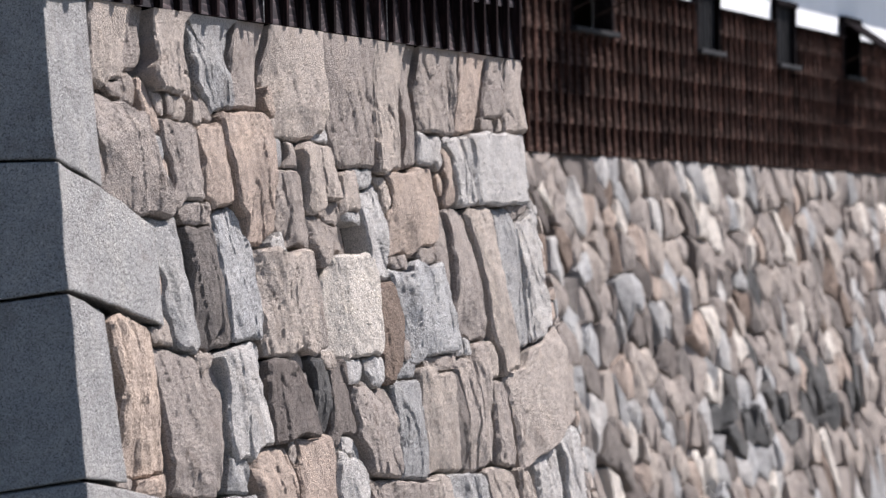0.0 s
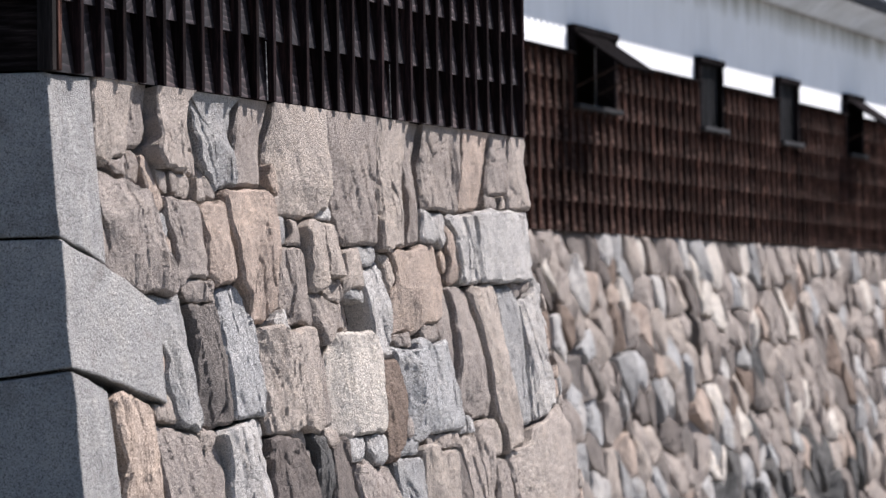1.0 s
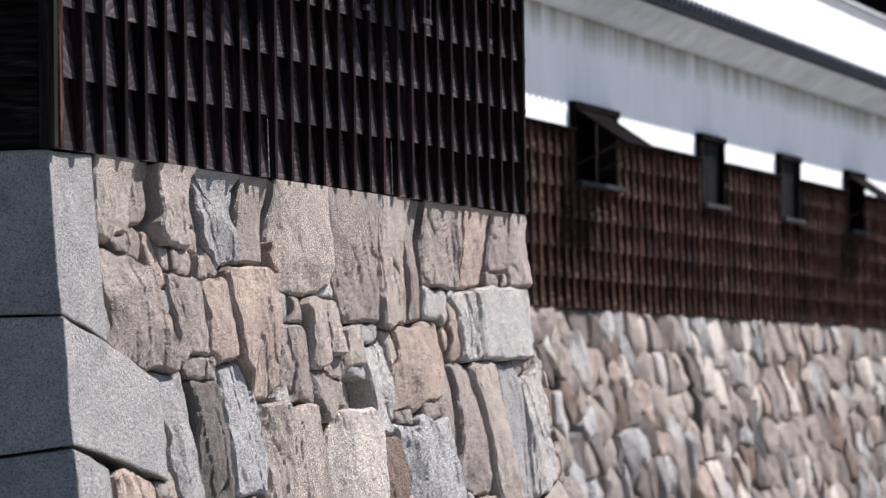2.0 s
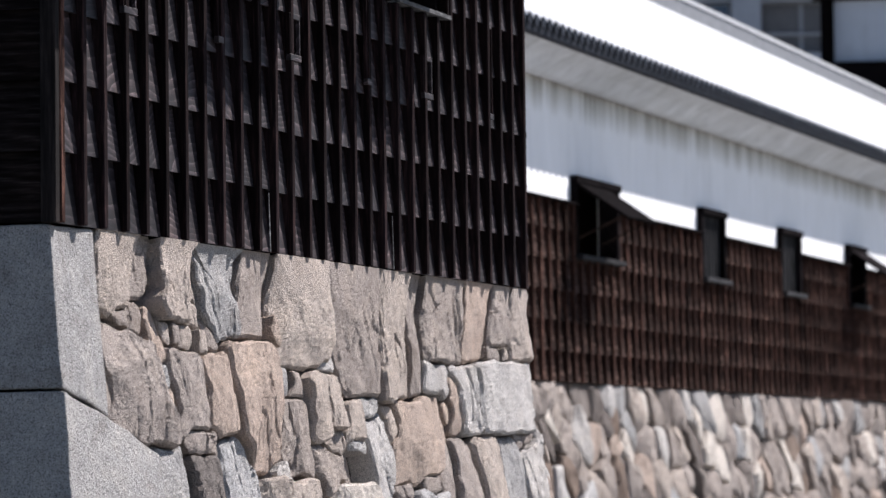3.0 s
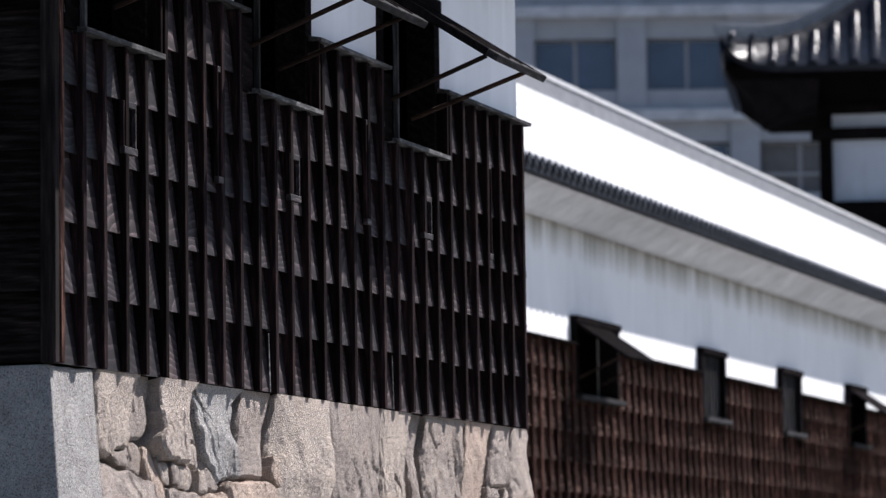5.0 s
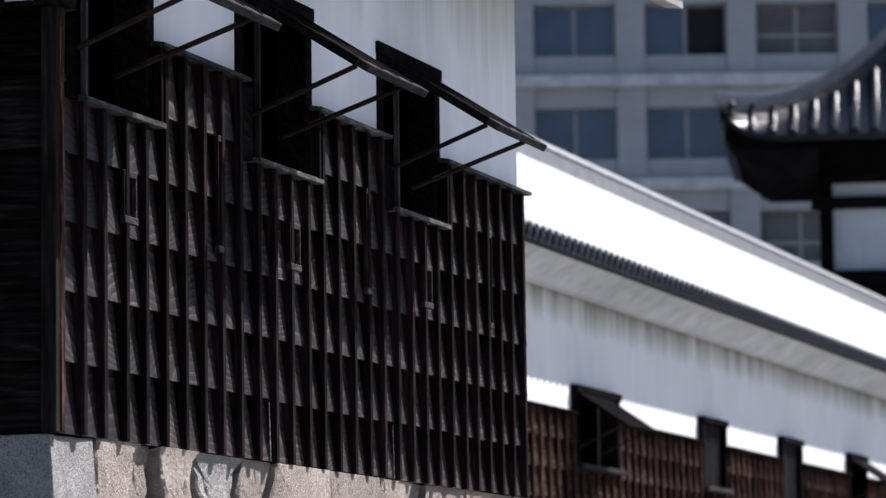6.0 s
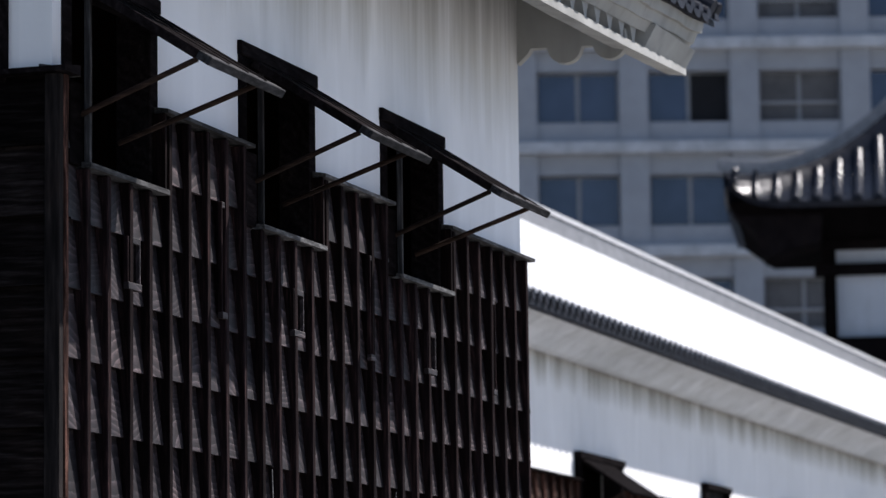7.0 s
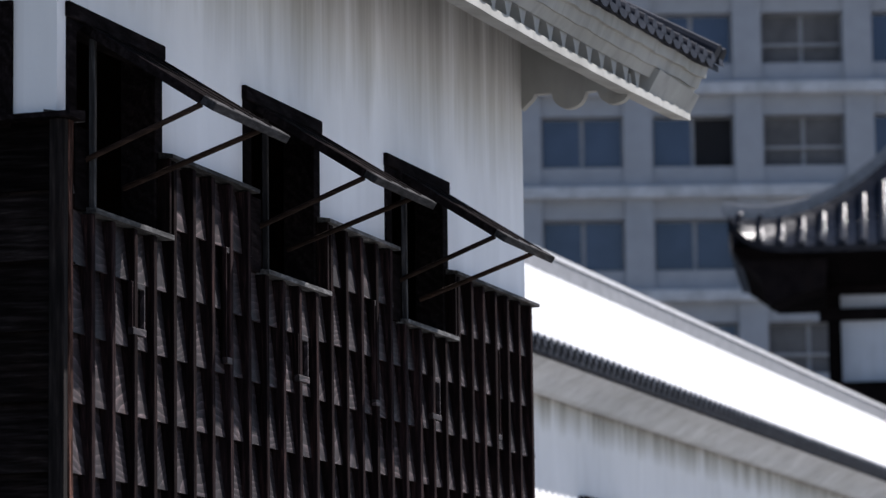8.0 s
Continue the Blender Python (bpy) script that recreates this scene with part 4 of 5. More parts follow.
def shutter_window(parent, a, b):
    w = tagged(empty("shutter_window"), "black timber window with a top-hung shutter propped open on rods", "window", "turret windows")
    # lintel, jambs, sill
    block("lintel", (XP - 0.1, XP + 0.035, a - 0.04, b + 0.09, LZ - 0.10, LZ), FRAME, w, "", 0.008)
    block("lintel_rail", (XP - 0.1, XP + 0.02, a + 0.02, b + 0.04, LZ - 0.17, LZ - 0.102), FRAME, w, "", 0.006)
    block("jamb", (XP - 0.22, XP + 0.018, a - 0.03, a + 0.10, SZ - 0.04, LZ - 0.10), FRAME, w, "", 0.006)
    block("jamb", (XP - 0.22, XP + 0.018, b - 0.06, b + 0.07, SZ - 0.04, LZ - 0.10), FRAME, w, "", 0.006)
    # black board fills the gap beside the jamb, for the gap's shade
    block("jamb_lining", (XP + 0.02, -0.042, a - 0.02, a + 0.178, SZ - 0.02, ZT - 0.05), FRAME, w, "", 0.004)
    block("jamb_board", (-0.04, 0.0, a + 0.18, a + 0.215, SZ - 0.02, LZ - 0.2), JAMB, w, "grey weathered edge board", 0.004)
    block("jamb_board", (XP + 0.02, 0.004, b - 0.02, b + 0.015, SZ - 0.02, ZT - 0.04), BATTEN, w, "", 0.004)
    sweep_y("sill", [(XP - 0.2, SZ + 0.03), (0.022, SZ), (0.022, SZ - 0.032), (-0.02, SZ - 0.032), (XP - 0.2, SZ - 0.02)], a + 0.15, b + 0.02, SILL, w, "grey weathered timber sill")
    # shutter panel, hung at the lintel and swung out
    hx, hz = XP + 0.05, LZ - 0.13
    ox, oz = 0.82, EYE + 4.10
    d = Vector((ox - hx, 0, oz - hz))
    run = d.length
    ang = math.degrees(math.atan2(d.z, d.x))
    wd = b - a - 0.12
    bm = bmesh.new()
    brick(bm, 0.0, 0.07, 0.0, wd, -0.035, 0.02, 0.005)
    brick(bm, 0.07, run - 0.102, -0.004, 0.045, -0.04, 0.02, 0.004)
    brick(bm, 0.07, run - 0.102, wd - 0.045, wd + 0.004, -0.04, 0.02, 0.004)
    leaf = part("shutter", bm, FRAME, w, "black plank shutter swung out and up")
    leaf.matrix_local = pose(hx, a + 0.12, hz, 0, -ang, 0)
    for i in range(4):
        block("plank", (0.07, run - 0.10, 0.046 + i * (wd - 0.092) / 4 + 0.002, 0.046 + (i + 1) * (wd - 0.092) / 4 - 0.002, -0.012, 0.012), FRAME, leaf, "", 0.003)
    block("rail", (run - 0.10, run, 0.0, wd, -0.035, 0.022), RAIL, leaf, "grey weathered edge rail", 0.006)
    for i in range(3):
        y = wd * (0.25 + 0.25 * i)
        block("strap", (0.02, run - 0.02, y - 0.012, y + 0.012, 0.0225, 0.028), FRAME, leaf, "thin iron strap", 0.002)
    # two props
    for foot, y in (((XP + 0.02, a + 0.16, SZ + 0.29), a + 0.15), ((XP - 0.10, b - 0.30, SZ + 0.27), b - 0.26)):
        bm = bmesh.new()
        rod(bm, foot, (0.72, y, EYE + 4.12), 0.019)
        part("prop_rod", bm, ROD, w, "slim dark prop rod")
    return w


for a, b in WINS:
    shutter_window(turret, a, b)


def loophole(parent, y, z, tall, wide):
    """A small framed shooting hole in the boards."""
    h = tagged(empty("loophole", (-0.036, y - 0.07, z)), "small framed loophole in the dark boards" if wide > 0.1 else "narrow upright slit loophole in the dark boards", "loophole", "turret loopholes")
    # no hole is cut: a black board on the boarding gives its darkness
    block("dark_board", (-0.012, 0.0, -wide / 2, wide / 2, 0, tall), FRAME, h, "black board standing for the hole's shade", 0.0)
    for s in (-1, 1):
        block("jamb", (0.0, 0.03, s * wide / 2 - 0.008, s * wide / 2 + 0.008, -0.02, tall + 0.02), BOARD if wide > 0.1 and s > 0 else BATTEN, h, "", 0.003)
    block("lintel", (0.0, 0.03, -wide / 2, wide / 2, tall - 0.02, tall + 0.02), BOARD, h, "", 0.003)
    block("sill", (0.0, 0.038, -wide / 2 - 0.01, wide / 2 + 0.01, -0.045, 0.0), BOARD, h, "", 0.003)


for y in (21.14, 24.07, 27.0):
    loophole(turret, y, 7.87, 0.27, 0.19)
for y in (22.66, 25.62, 28.62):
    loophole(turret, y, 7.85, 0.72, 0.07)


# roof of the near turret; its eave sweeps up towards the gable
EO = 1.10
GY = Y1 + 1.85
RS = math.tan(radians(29))
EZ = EYE + 6.18
EB = EYE + 6.09             # datum of the plastered rafters
# roof carried on unseen past the end wall to cut its sky light
YA = Y0 - 2.1


def lift(y):
    return 0.0026 * max(0.0, y - 22.0) ** 2


def roof_z(x):
    return EZ + (EO - x) * RS


def sweep_up(name, profile, y0, y1, material, parent, label="", lump=0.0):
    """A cross-section drawn along y on the eave's upward sweep."""
    bm = bmesh.new()
    n, prev = int((y1 - y0) / 0.11), None
    for k in range(n + 1):
        y = y0 + (y1 - y0) * k / n
        ring = []
        for x, z in profile:
            k = lump * (noise.noise((x * 3, y * 2.2, z * 3)) + 0.5 * noise.noise((x * 7, y * 5.5, z * 7)))
            ring.append(bm.verts.new((x + k, y, z + lift(y) + 0.6 * k)))
        if prev is None:
            bm.faces.new(ring)
        else:
            for i in range(len(ring)):
                j = (i + 1) % len(ring)
                bm.faces.new((prev[i], prev[j], ring[j], ring[i]))
        prev = ring
    bm.faces.new(prev)
    bmesh.ops.recalc_face_normals(bm, faces=bm.faces)
    return part(name, bm, material, parent, label)


near_roof = tagged(empty("turret_roof"), "grey tiled turret roof with white plastered eaves", "roof")
sweep_up("roof_deck", [(EO, EZ), (-4.5, roof_z(-4.5)), (-4.5, roof_z(-4.5) - 0.12), (EO, EZ - 0.06)], YA, GY + 0.3, DARKTILE, near_roof, "dark grey flat pan tiles")
sweep_up("roof_deck", [(-4.5, roof_z(-4.5)), (-10.2, EZ), (-10.2, EZ - 0.06), (-4.5, roof_z(-4.5) - 0.12)], YA, GY + 0.3, DARKTILE, near_roof, "dark grey flat pan tiles")
sweep_up("eave_tile_edge", [(EO + 0.02, EZ + 0.0), (EO + 0.02, EZ - 0.05), (EO - 0.06, EZ - 0.05), (EO - 0.06, EZ - 0.0)], YA, GY, DARKTILE, near_roof, "scalloped dark eave tiles")
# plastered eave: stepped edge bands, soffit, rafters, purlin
sweep_up("eave_band", [(EO - 0.02, EZ - 0.055), (EO - 0.04, EZ - 0.15), (EO - 0.16, EZ - 0.15), (EO - 0.16, EZ - 0.055)], YA, GY - 0.03, EAVEPLASTER, near_roof, "stained white plaster band, toned down for eave shade", 0.018)
sweep_up("eave_band", [(EO - 0.07, EZ - 0.145), (EO - 0.11, EZ - 0.245), (EO - 0.20, EZ - 0.235), (EO - 0.20, EZ - 0.12)], YA, GY - 0.05, EAVEPLASTER, near_roof, "stained white plaster band, toned down for eave shade", 0.014)
sweep_up("eave_fascia", [(EO - 0.12, EZ - 0.235), (0.915, EB - 0.235), (0.88, EB - 0.20), (EO - 0.20, EZ - 0.13)], YA, GY - 0.06, EAVEPLASTER, near_roof, "plain stained plaster fascia, toned down for eave shade", 0.004)
sweep_up("soffit", [(EO - 0.20, EZ - 0.09), (XP - 0.02, EZ + 0.58), (XP - 0.02, EZ + 0.50), (EO - 0.20, EZ - 0.15)], YA + 0.05, GY - 0.05, EAVEPLASTER, near_roof, "stained white plaster soffit, darkened for eave shade")
sweep_up("eave_purlin", [(0.77, EB - 0.37), (0.77, EB - 0.425), (0.935, EB - 0.445), (0.935, EB - 0.375)], YA + 0.2, GY - 0.12, EAVEPLASTER, near_roof, "slim white plastered purlin", 0.004)
sweep_y("end_block", [(0.80, 10.90), (0.905, 10.885), (1.02, 11.09), (0.80, 11.12)], 30.05, GY - 0.12, EAVEPLASTER, near_roof, "square white plastered eave end block")


def rafter_underside(x):
    """Height of a rafter's lower edge."""
    knots = [(XP, 0.16), (0.48, -0.16), (0.90, -0.385)]
    for (xa, za), (xb, zb) in zip(knots, knots[1:]):
        if x <= xb:
            break
    return EB + za + (zb - za) * (x - xa) / (xb - xa)


# plastered rafters: ogive in section, with pointed hollows between them
bm = bmesh.new()
RP, last = 0.39, None
half = [(0.022, 0.0), (0.045, 0.06), (0.085, 0.13), (0.135, 0.18), (0.194, 0.22), (0.194, 0.30)]
for x in (0.90, 0.7, 0.48, XP):
    zb = rafter_underside(x)
    ring = [bm.verts.new((x, y, zb + z)) for y, z in half] + [bm.verts.new((x, -y, zb + z)) for y, z in reversed(half)]
    if last:
        for q in range(len(ring)):
            r = (q + 1) % len(ring)
            bm.faces.new((last[q], last[r], ring[r], ring[q]))
    else:
        bm.faces.new(ring)
    last = ring
bm.faces.new(last)
bmesh.ops.recalc_face_normals(bm, faces=bm.faces)
raf = part("rafter", bm, EAVEPLASTER, near_roof, "white plastered rafter thinning to an edge")
for i in range(32):
    y = YA + 0.2 + i * RP
    ob = raf
    if i:
        ob = new("rafter", raf.data)
        ob.parent = near_roof
        ob["label"] = "white plastered rafter thinning to an edge"
    ob.matrix_local = pose(0, y, lift(y), math.degrees(math.atan(0.0052 * max(0.0, y - 22.0))))
# scalloped bracket between wall and purlin
bm = bmesh.new()
prof = []
for i in range(41):
    x = XP + i / 40 * (0.86 - XP)
    z = EYE + 5.87 - 0.02 * x
    for c, r, d in ((0.32, 0.15, 0.14), (0.72, 0.14, 0.12)):
        if abs(x - c) < r:
            z -= d * (1 - ((x - c) / r) ** 2) ** 0.5
    if x < 0.0:
        z = EYE + 5.74 + (x - XP) * 0.9
    prof.append((x, z))
ring = prof + [(0.86, EB - 0.10), (XP, EB + 0.40)]
hull(bm, [(x, Y1 - 0.04, z) for x, z in ring] + [(x, Y1 + 0.05, z) for x, z in ring])
bmesh.ops.recalc_face_normals(bm, faces=bm.faces)
# the dim eave plaster keeps the wavy underside from showing as a lit rim
part("scalloped_bracket", bm, EAVEPLASTER, near_roof, "white plaster bracket with a wavy lower edge")


def tile_rib(x_eave, z_eave, x_top, slope, r, n=7):
    """A round cover-tile row from eave to ridge, stepped tile by tile, with an end disc."""
    bm = bmesh.new()
    steps = max(2, int((x_eave - x_top) / 0.28))
    prev = None
    for k in range(steps + 1):
        for f in ((1.0,) if k in (0, steps) else (0.93, 1.0)):
            x = x_eave - (x_eave - x_top) * k / steps
            z = z_eave + (x_eave - x) * slope
            ring = [bm.verts.new((x, r * f * math.cos(math.pi * i / n), z + r * f * math.sin(math.pi * i / n))) for i in range(n + 1)]
            if prev:
                for i in range(n):
                    bm.faces.new((prev[i], prev[i + 1], ring[i + 1], ring[i]))
            else:
                bm.faces.new(ring)
            prev = ring
    bmesh.ops.recalc_face_normals(bm, faces=bm.faces)
    me = bpy.data.meshes.new("tile_row")
    bm.to_mesh(me)
    bm.free()
    return me


rib = tile_rib(EO + 0.05, EZ - 0.01, -4.4, RS, 0.085)
rib.materials.append(DARKTILE)
i = 0
while YA + 0.12 + i * 0.285 < GY + 0.3:
    ob = new("tile_row", rib)
    ob.parent = near_roof
    ob.matrix_local = pose(0, YA + 0.12 + i * 0.285, lift(YA + 0.12 + i * 0.285))
    i += 1
lip = None
i = 0
while YA + 0.26 + i * 0.285 < GY:
    y = YA + 0.2625 + i * 0.285
    if lip is None:
        bm = bmesh.new()
        arc = [(0.14 * math.cos(math.pi * q / 8), -0.075 * math.sin(math.pi * q / 8)) for q in range(9)]
        hull(bm, [(EO + 0.025, p, EZ + 0.012 + q) for p, q in arc] + [(EO + 0.05, p, EZ + 0.002 + q) for p, q in arc])
        bmesh.ops.recalc_face_normals(bm, faces=bm.faces)
        lip = part("pan_tile_lip", bm, DARKTILE, near_roof)
        ob = lip
    else:
        ob = new("pan_tile_lip", lip.data)
        ob.parent = near_roof
    ob.matrix_local = pose(0, y, lift(y))
    i += 1
bm = bmesh.new()
for s in (0.0, 0.18):
    rod(bm, (EO + 0.06, GY + 0.2 - s, EZ + 0.08 + lift(GY)), (-4.4, GY + 0.2 - s, roof_z(-4.4) + 0.08 + lift(GY)), 0.08, 10)
part("verge_tiles", bm, DARKTILE, near_roof, "round dark verge tile rows")

# ---- long wing ----
wing = tagged(empty("long_wing"), "long low castle wing, white plaster over red-brown timber boards", "castle wing")
FWINS = [(49.8, 52.0), (57.0, 58.5), (62.6, 64.1), (68.2, 69.7), (73.9, 75.4), (79.6, 81.1)]
FSZ, FLZ = EYE + 2.93, EYE + 4.05
lap_boards(wing, Y1 - 0.3, FY1, FZB, FZT - 0.02, 0.423, XF - 0.035, XF - 0.085, FWINS, FSZ, FARBOARD, 8, joint=1.6)
battens(wing, Y1 + 8.0, FY1 - 0.1, 0.40, FZB - 0.01, FZT - 0.03, FSZ - 0.05, FWINS, XF, 0.09, 0.075, FARBATTEN)
edges = [Y1 - 0.3] + [v for w in FWINS for v in w] + [FY1]
for a, b in zip(edges[::2], edges[1::2]):
    sweep_y("cap", cap_profile(XF, FZT, 0.06), a, b, FRAME, wing, "dark cap board")
FXP = XF - 0.09
FE = EYE + 5.42
pierced_wall("plaster_wall", FXP - 0.25, FXP, Y1 - 0.3, FY1, FZB, FE + 0.3, FWINS, FSZ, FLZ, WINGPLASTER, wing, "lime plaster wall, tinted grey-blue for eave shade with drip stains")
block("back_wall", (-11.4, -11.2, Y1, FY1, FZB, FE + 0.3), PLASTER, wing, "white lime plaster back wall", 0.0)
block("inner_lining", (-8.0, -7.9, Y1, FY1, FZB, FE + 0.3), INSIDE, wing, "dark timber partition inside", 0.0)
block("inner_floor", (-11.2, FXP - 0.25, Y1, FY1, FZB - 0.1, FZB), INSIDE, wing, "dark plank floor inside", 0.0)
for i, (a, b) in enumerate(FWINS):
    w = tagged(empty("wing_window"), "", "window", "wing windows")
    is_open = i in (0, 3, 5)
    w["label"] = "dark timber window with its shutter propped open" if is_open else "dark timber window with closed lattice"
    block("lintel", (FXP - 0.05, XF + 0.03, a - 0.06, b + 0.06, FLZ - 0.10, FLZ), FRAME, w)
    block("jamb", (FXP - 0.2, XF + 0.0, a - 0.05, a + 0.08, FSZ, FLZ - 0.1), FRAME, w)
    block("jamb", (FXP - 0.2, XF + 0.0, b - 0.08, b + 0.05, FSZ, FLZ - 0.1), FRAME, w)
    block("sill", (FXP - 0.2, XF + 0.09, a - 0.05, b + 0.06, FSZ - 0.07, FSZ), RAIL, w, "grey weathered timber sill")
    if is_open:
        d = Vector((0.73, 0, -0.50))
        leaf = block("shutter", (0, d.length, a, a + 1.65, -0.02, 0.02), FRAME, w, "dark plank shutter swung out", 0.006)
        leaf.matrix_local = pose(XF + 0.0, 0, FLZ - 0.12, 0, -math.degrees(math.atan2(d.z, d.x)), 0)
        for y in (a + 0.1, a + 1.5):
            bm = bmesh.new()
            rod(bm, (FXP, y, FSZ + 0.2), (XF + 0.66, y, FLZ - 0.58), 0.014)
            part("prop_rod", bm, ROD, w)
    else:
        for j in range(7):
            y = a + 0.12 + j * (b - a - 0.24) / 6
            block("lattice_bar", (FXP - 0.06, FXP - 0.0, y - 0.035, y + 0.035, FSZ, FLZ - 0.1), JAMB, w)

wing_roof = tagged(empty("wing_roof"), "long sunlit silver-grey tiled roof with plastered eave", "roof")
FO = 0.70
FEX, FEZ = XF + FO, EYE + 5.76
RX, RZ = -8.05, EYE + 8.22
FSL = (RZ - FEZ) / (FEX - RX)
RY0, RY1 = Y1 - 1.5, FY1 + 1
bm = bmesh.new()
hull(bm, [(FEX, RY0, FEZ), (RX, RY0, RZ), (RX, RY0, RZ - 0.15), (FEX, RY0, FEZ - 0.10),
          (FEX, RY1, FEZ), (RX, RY1, RZ), (RX, RY1, RZ - 0.15), (FEX, RY1, FEZ - 0.10)])
bmesh.ops.recalc_face_normals(bm, faces=bm.faces)
part("roof_deck", bm, TILE, wing_roof, "silver-grey flat pan tiles")
bm = bmesh.new()
hull(bm, [(RX, RY0, RZ), (-11.9, RY0, FEZ), (-11.9, RY0, FEZ - 0.1), (RX, RY0, RZ - 0.15),
          (RX, RY1, RZ), (-11.9, RY1, FEZ), (-11.9, RY1, FEZ - 0.1), (RX, RY1, RZ - 0.15)])
bmesh.ops.recalc_face_normals(bm, faces=bm.faces)
part("roof_deck", bm, TILE, wing_roof, "silver-grey flat pan tiles")
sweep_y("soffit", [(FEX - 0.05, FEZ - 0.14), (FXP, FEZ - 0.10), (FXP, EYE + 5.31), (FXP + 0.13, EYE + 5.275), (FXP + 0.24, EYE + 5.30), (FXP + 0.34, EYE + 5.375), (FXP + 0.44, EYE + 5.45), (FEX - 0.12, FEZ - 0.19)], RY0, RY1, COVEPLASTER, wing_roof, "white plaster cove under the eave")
sweep_y("eave_tile_edge", [(FEX + 0.02, FEZ + 0.01), (FEX + 0.02, FEZ - 0.17), (FEX - 0.08, FEZ - 0.19), (FEX - 0.08, FEZ)], RY0, RY1, DARKTILE, wing_roof, "dark eave tile edge")
sweep_y("ridge", [(RX + 0.20, RZ - 0.12), (RX + 0.15, RZ + 0.25), (RX - 0.15, RZ + 0.25), (RX - 0.20, RZ - 0.12)], RY0, RY1, RIDGETILE, wing_roof, "stacked grey ridge tiles")
sweep_y("ridge_cover", [(RX + 0.18, RZ + 0.253), (RX + 0.15, RZ + 0.34), (RX + 0.07, RZ + 0.38), (RX - 0.07, RZ + 0.38), (RX - 0.15, RZ + 0.34), (RX - 0.18, RZ + 0.253)], RY0, RY1, RIDGECAP, wing_roof, "round grey ridge cover tiles")
frib = tile_rib(FEX + 0.05, FEZ - 0.01, RX + 0.2, FSL, 0.075, 6)
frib.materials.append(TILE)
bm = bmesh.new()
rod(bm, (0.0, 0, 0), (0.018, 0, 0), 0.084, 10)
end_disc = bpy.data.meshes.new("end_tile")
bm.to_mesh(end_disc)
bm.free()
end_disc.materials.append(DARKTILE)
for i in range(int((RY1 - RY0) / 0.30)):
    ob = new("tile_row", frib)
    ob.parent = wing_roof
    ob.matrix_local = pose(0, RY0 + 0.15 + i * 0.30, 0)
    ob = new("end_tile", end_disc)
    ob.parent = wing_roof
    ob.matrix_local = pose(FEX + 0.052, RY0 + 0.15 + i * 0.30, FEZ - 0.035)

far_stones()


# ---- behind the wing: an office block and a castle turret's upper storey ----
AX = Vector((-0.3149, 0.9491, 0))
SIDE = Vector((AX.y, -AX.x, 0))
HEAD = math.degrees(math.atan2(-AX.x, AX.y))


def office_block():
    at = Vector((9.0, 0, 0)) + AX * 125
    o = tagged(empty("office_block", at, HEAD), "pale grey concrete office block with dark sliding windows", "office building")
    pitch, floor_h, r0, z0 = 3.84, 3.61, 2.93, 24.98
    floors, bays = range(-6, 4), range(-2, 6)
    x_lo, x_hi = r0 + pitch * bays[0], r0 + pitch * (bays[-1] + 1)
    block("rear_wall", (x_lo, x_hi, 1.6, 12.0, 0.0, z0 + floor_h * (floors[-1] + 1)), ROOM, o, "dim interior mass", 0.0)
    for f in floors:
        z = z0 + f * floor_h
        block("ledge", (x_lo, x_hi, -0.45, 1.58, z - 0.0, z + 0.40), LEDGE, o, "projecting pale concrete ledge", 0.02)
        block("spandrel", (x_lo, x_hi, 0.0, 1.57, z + 0.402, z + 1.12), CONCRETE, o, "", 0.0)
        block("beam", (x_lo, x_hi, 0.02, 1.57, z + 2.92, z + floor_h - 0.002), CONCRETE, o, "", 0.0)
    for i in range(bays[0], bays[-1] + 2):
        x = r0 + pitch * i
        block("column", (x - 0.50, x + 0.50, -0.14, 1.59, 0.0, z0 + floor_h * (floors[-1] + 1)), CONCRETE, o, "square concrete column", 0.02)
    for f in floors:
        for i in bays:
            x0, x1 = r0 + pitch * i + 0.50, r0 + pitch * (i + 1) - 0.50
            z = z0 + f * floor_h
            louvre = i == 2
            w = block("window", (x0, x1, 0.45, 0.50, z + 1.13, z + 2.90), ALU, o, "grey aluminium window", 0.0)
            half = (x1 - x0) / 2
            for k in range(2):
                block("pane", (x0 + 0.07 + k * half, x0 + half * (k + 1) - 0.07, 0.40, 0.448, z + 1.2, z + 2.84), UNLIT if (f, i, k) == (0, 1, 1) else ROOM if louvre else GLASS, w)
            if louvre:
                block("rail", (x0, x1, 0.3, 0.36, z + 1.75, z + 1.85), ALU, w)


office_block()


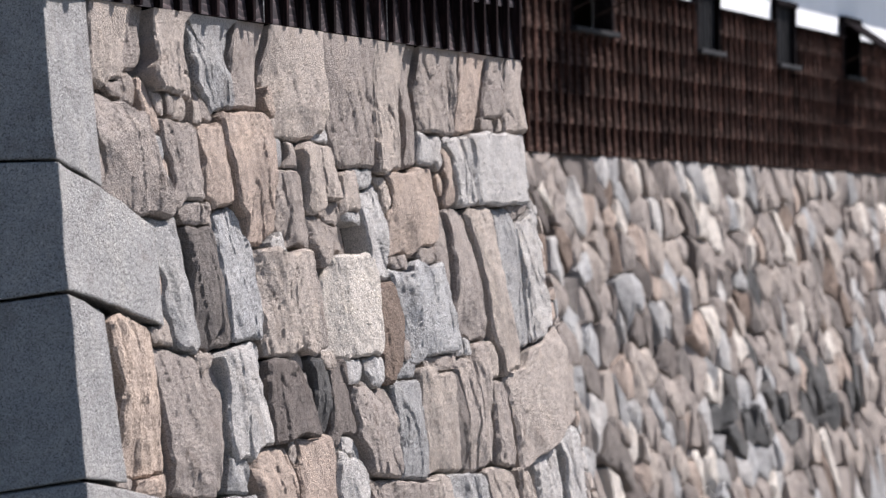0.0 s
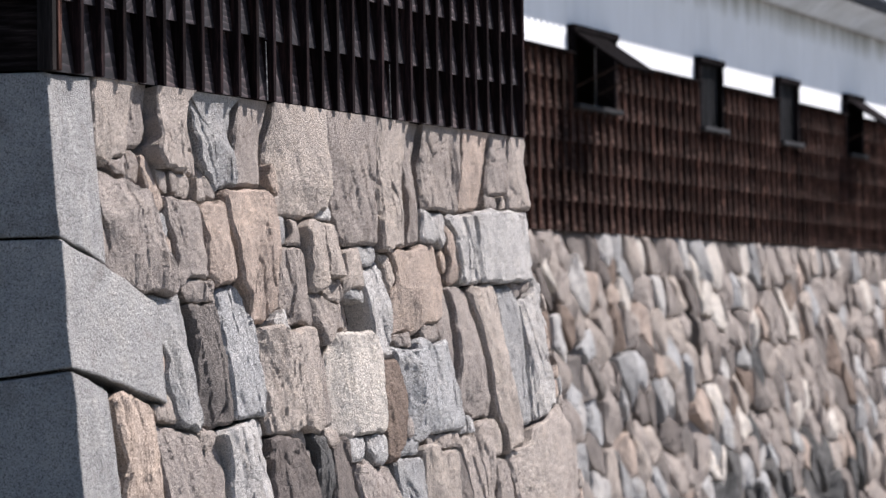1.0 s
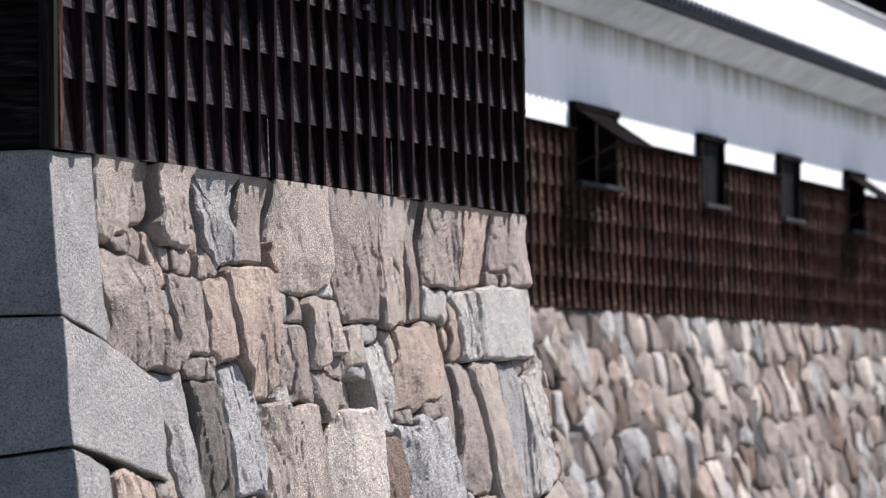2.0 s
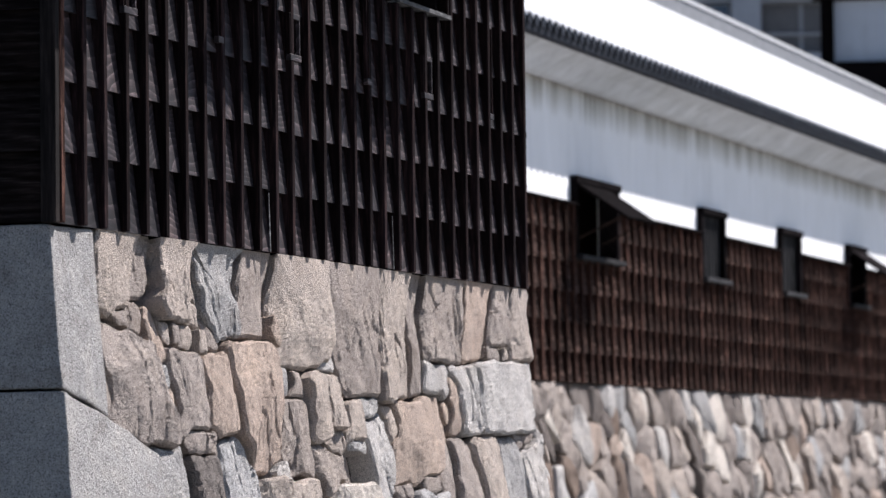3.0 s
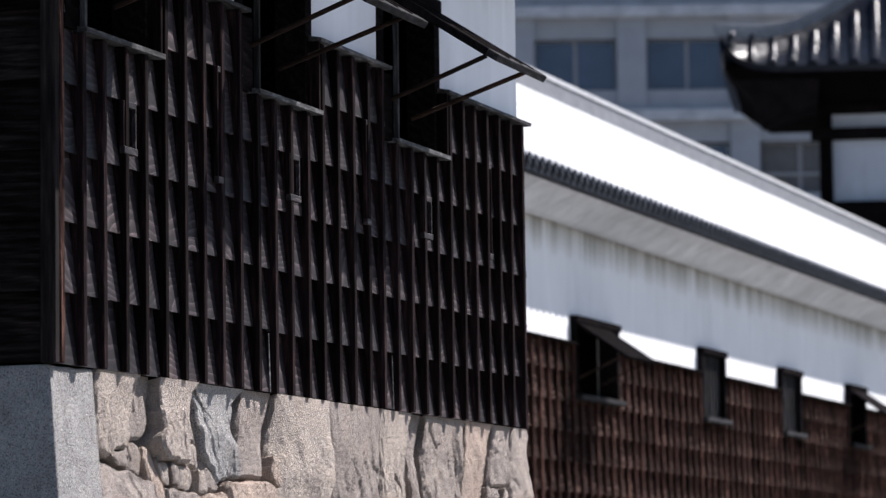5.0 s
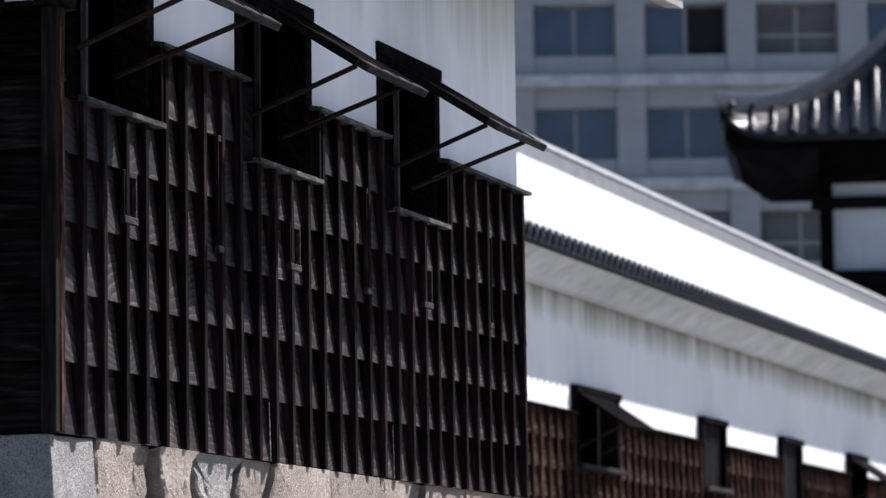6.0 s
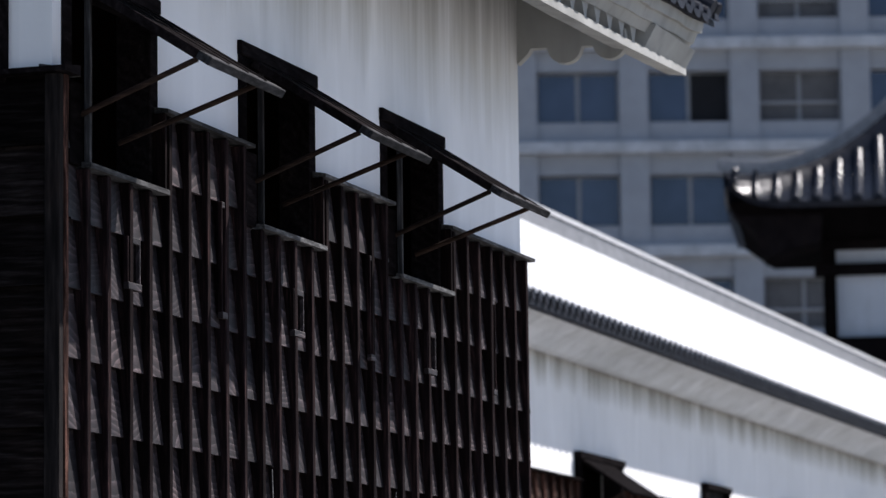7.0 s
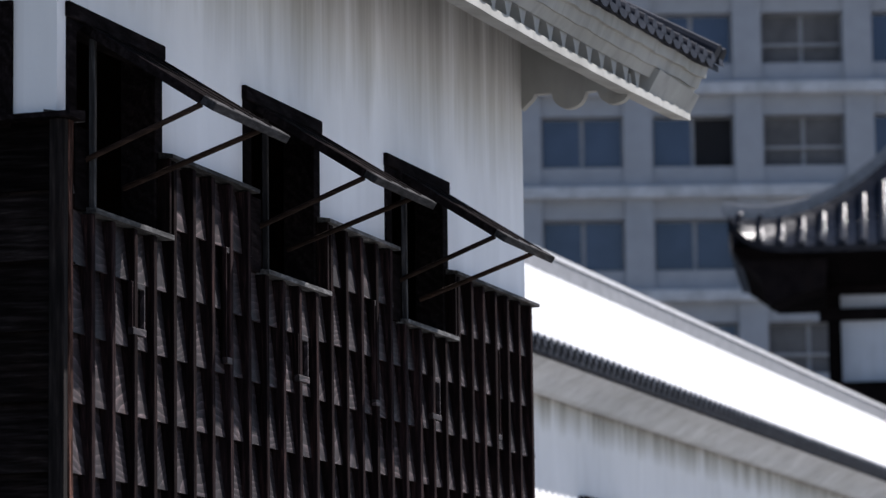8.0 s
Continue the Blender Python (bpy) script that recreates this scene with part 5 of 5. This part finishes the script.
def turret_tower():
    at = Vector((9.0, 0, 0)) + AX * 92 + SIDE * 7.22
    o = tagged(empty("drum_tower", at, HEAD - 7.0), "two-storey castle tower, dark tiled hipped roof, white walls in dark timbers", "castle tower")
    L, R, D = 0.0, 11.55, 8.8
    mid_r, mid_d = (L + R) / 2, D / 2
    EV = 18.42

    def top(s, corner):
        """Height of the concave roof at s from eave (0) to ridge (1); corners turn up."""
        return EV + 3.75 * (0.27 * s + 0.73 * s ** 1.9) + 0.85 * (abs(corner) ** 14) * (1 - s) ** 2

    # four concave slopes
    bm = bmesh.new()
    nu, nv = 72, 10
    for side in range(4):
        rows = []
        for v in range(nv + 1):
            s = v / nv
            row = []
            for u in range(nu + 1):
                c = 2 * u / nu - 1
                hr, hd = (R - L) / 2 * (1 - s) + 0.8 * s, D / 2 * (1 - s) + 0.02 * s
                z = top(s, c)
                p = {0: (mid_r + c * hr, mid_d - hd, z), 1: (mid_r + hr, mid_d + c * hd, z), 2: (mid_r - c * hr, mid_d + hd, z), 3: (mid_r - hr, mid_d - c * hd, z)}[side]
                row.append(bm.verts.new(p))
            rows.append(row)
        for a, b in zip(rows, rows[1:]):
            for u in range(nu):
                bm.faces.new((a[u], a[u + 1], b[u + 1], b[u]))
    bmesh.ops.remove_doubles(bm, verts=bm.verts, dist=0.002)
    bmesh.ops.solidify(bm, geom=list(bm.faces), thickness=0.16)
    roof = part("roof", bm, TURRETTILE, o, "dark blue-grey tiled hipped roof")
    # round tile rows on the two slopes in view
    for i in range(22):
        r = L + 0.25 + i * 0.52
        c = (r - mid_r) / ((R - L) / 2)
        reach = min(1.0, 1 - abs(c) * 0.98)
        bm = bmesh.new()
        prev = None
        for k in range(9):
            s = reach * k / 8
            hr, hd = (R - L) / 2 * (1 - s) + 0.8 * s, D / 2 * (1 - s)
            z = top(s, (r - mid_r) / hr if abs(r - mid_r) < hr else 1.0) + 0.02
            ring = [bm.verts.new((r + 0.12 * math.cos(math.pi * q / 6), mid_d - hd - 0.06 * (k == 0), z + 0.12 * math.sin(math.pi * q / 6))) for q in range(7)]
            if prev:
                for q in range(6):
                    bm.faces.new((prev[q], prev[q + 1], ring[q + 1], ring[q]))
            else:
                bm.faces.new(ring)
            prev = ring
        bmesh.ops.recalc_face_normals(bm, faces=bm.faces)
        part("cover_tile", bm, TURRETTILE, roof)
    # hip ridges
    for sr in (-1, 1):
        bm = bmesh.new()
        last = None
        for k in range(13):
            s = k / 12
            hr, hd = (R - L) / 2 * (1 - s) + 0.8 * s, D / 2 * (1 - s)
            p = Vector((mid_r + sr * hr, mid_d - hd, top(s, 1.0) + 0.12))
            ring = [bm.verts.new(p + Vector((0.17 * math.cos(q * math.pi / 4), -sr * 0.17 * math.cos(q * math.pi / 4), 0.22 * math.sin(q * math.pi / 4)))) for q in range(8)]
            if last is not None:
                for q in range(8):
                    bm.faces.new((last[q], last[(q + 1) % 8], ring[(q + 1) % 8], ring[q]))
            else:
                bm.faces.new(ring)
            last = ring
        bm.faces.new(last)
        bmesh.ops.recalc_face_normals(bm, faces=bm.faces)
        part("hip_ridge", bm, HIPTILE, roof, "grey hip ridge tiles")
    # timber eaves: underside, corner bracket
    bm = bmesh.new()
    hull(bm, [(L + 0.1, 0.1, EV + 0.02), (R - 0.1, 0.1, EV + 0.02), (R - 0.1, D - 0.1, EV + 0.02), (L + 0.1, D - 0.1, EV + 0.02),
              (L + 1.0, 1.2, EV - 0.75), (R - 1.0, 1.2, EV - 0.75), (R - 1.0, D - 1.2, EV - 0.75), (L + 1.0, D - 1.2, EV - 0.75)])
    bmesh.ops.recalc_face_normals(bm, faces=bm.faces)
    part("eave_underside", bm, FRAME, o, "dark timber eave underside")
    bm = bmesh.new()
    side = [(0.15, -0.1), (2.5, -0.1), (2.4, -0.95), (1.0, -1.36), (0.88, -1.22), (0.80, -0.75)]
    hull(bm, [(L + x, y, EV + z) for y in (0.5, 2.2) for x, z in side])
    bmesh.ops.recalc_face_normals(bm, faces=bm.faces)
    part("corner_bracket", bm, FRAME, o, "dark timber corner bracket")
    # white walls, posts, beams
    block("wall", (L + 2.5, R - 2.3, 2.4, D - 2.4, 6.0, EV - 0.7), TOWERPLASTER, o, "lime plaster wall, tinted grey-blue for eave shade", 0.0)
    for r in (L + 2.58, L + 5.4, L + 8.2):
        block("post", (r - 0.17, r + 0.17, 2.2, 2.55, 6.0, EV - 0.7), FRAME, o, "dark timber post")
    block("beam", (L + 2.2, R - 2.2, 2.1, 2.5, 16.78, 17.08), FRAME, o, "dark timber beam")
    block("beam", (L + 2.2, R - 2.2, 2.12, 2.5, 17.45, 17.68), FRAME, o, "dark timber beam")
    block("rail", (L + 2.2, R - 2.2, 1.9, 2.5, 14.1, 15.15), FRAME, o, "dark boarded rail")


turret_tower()
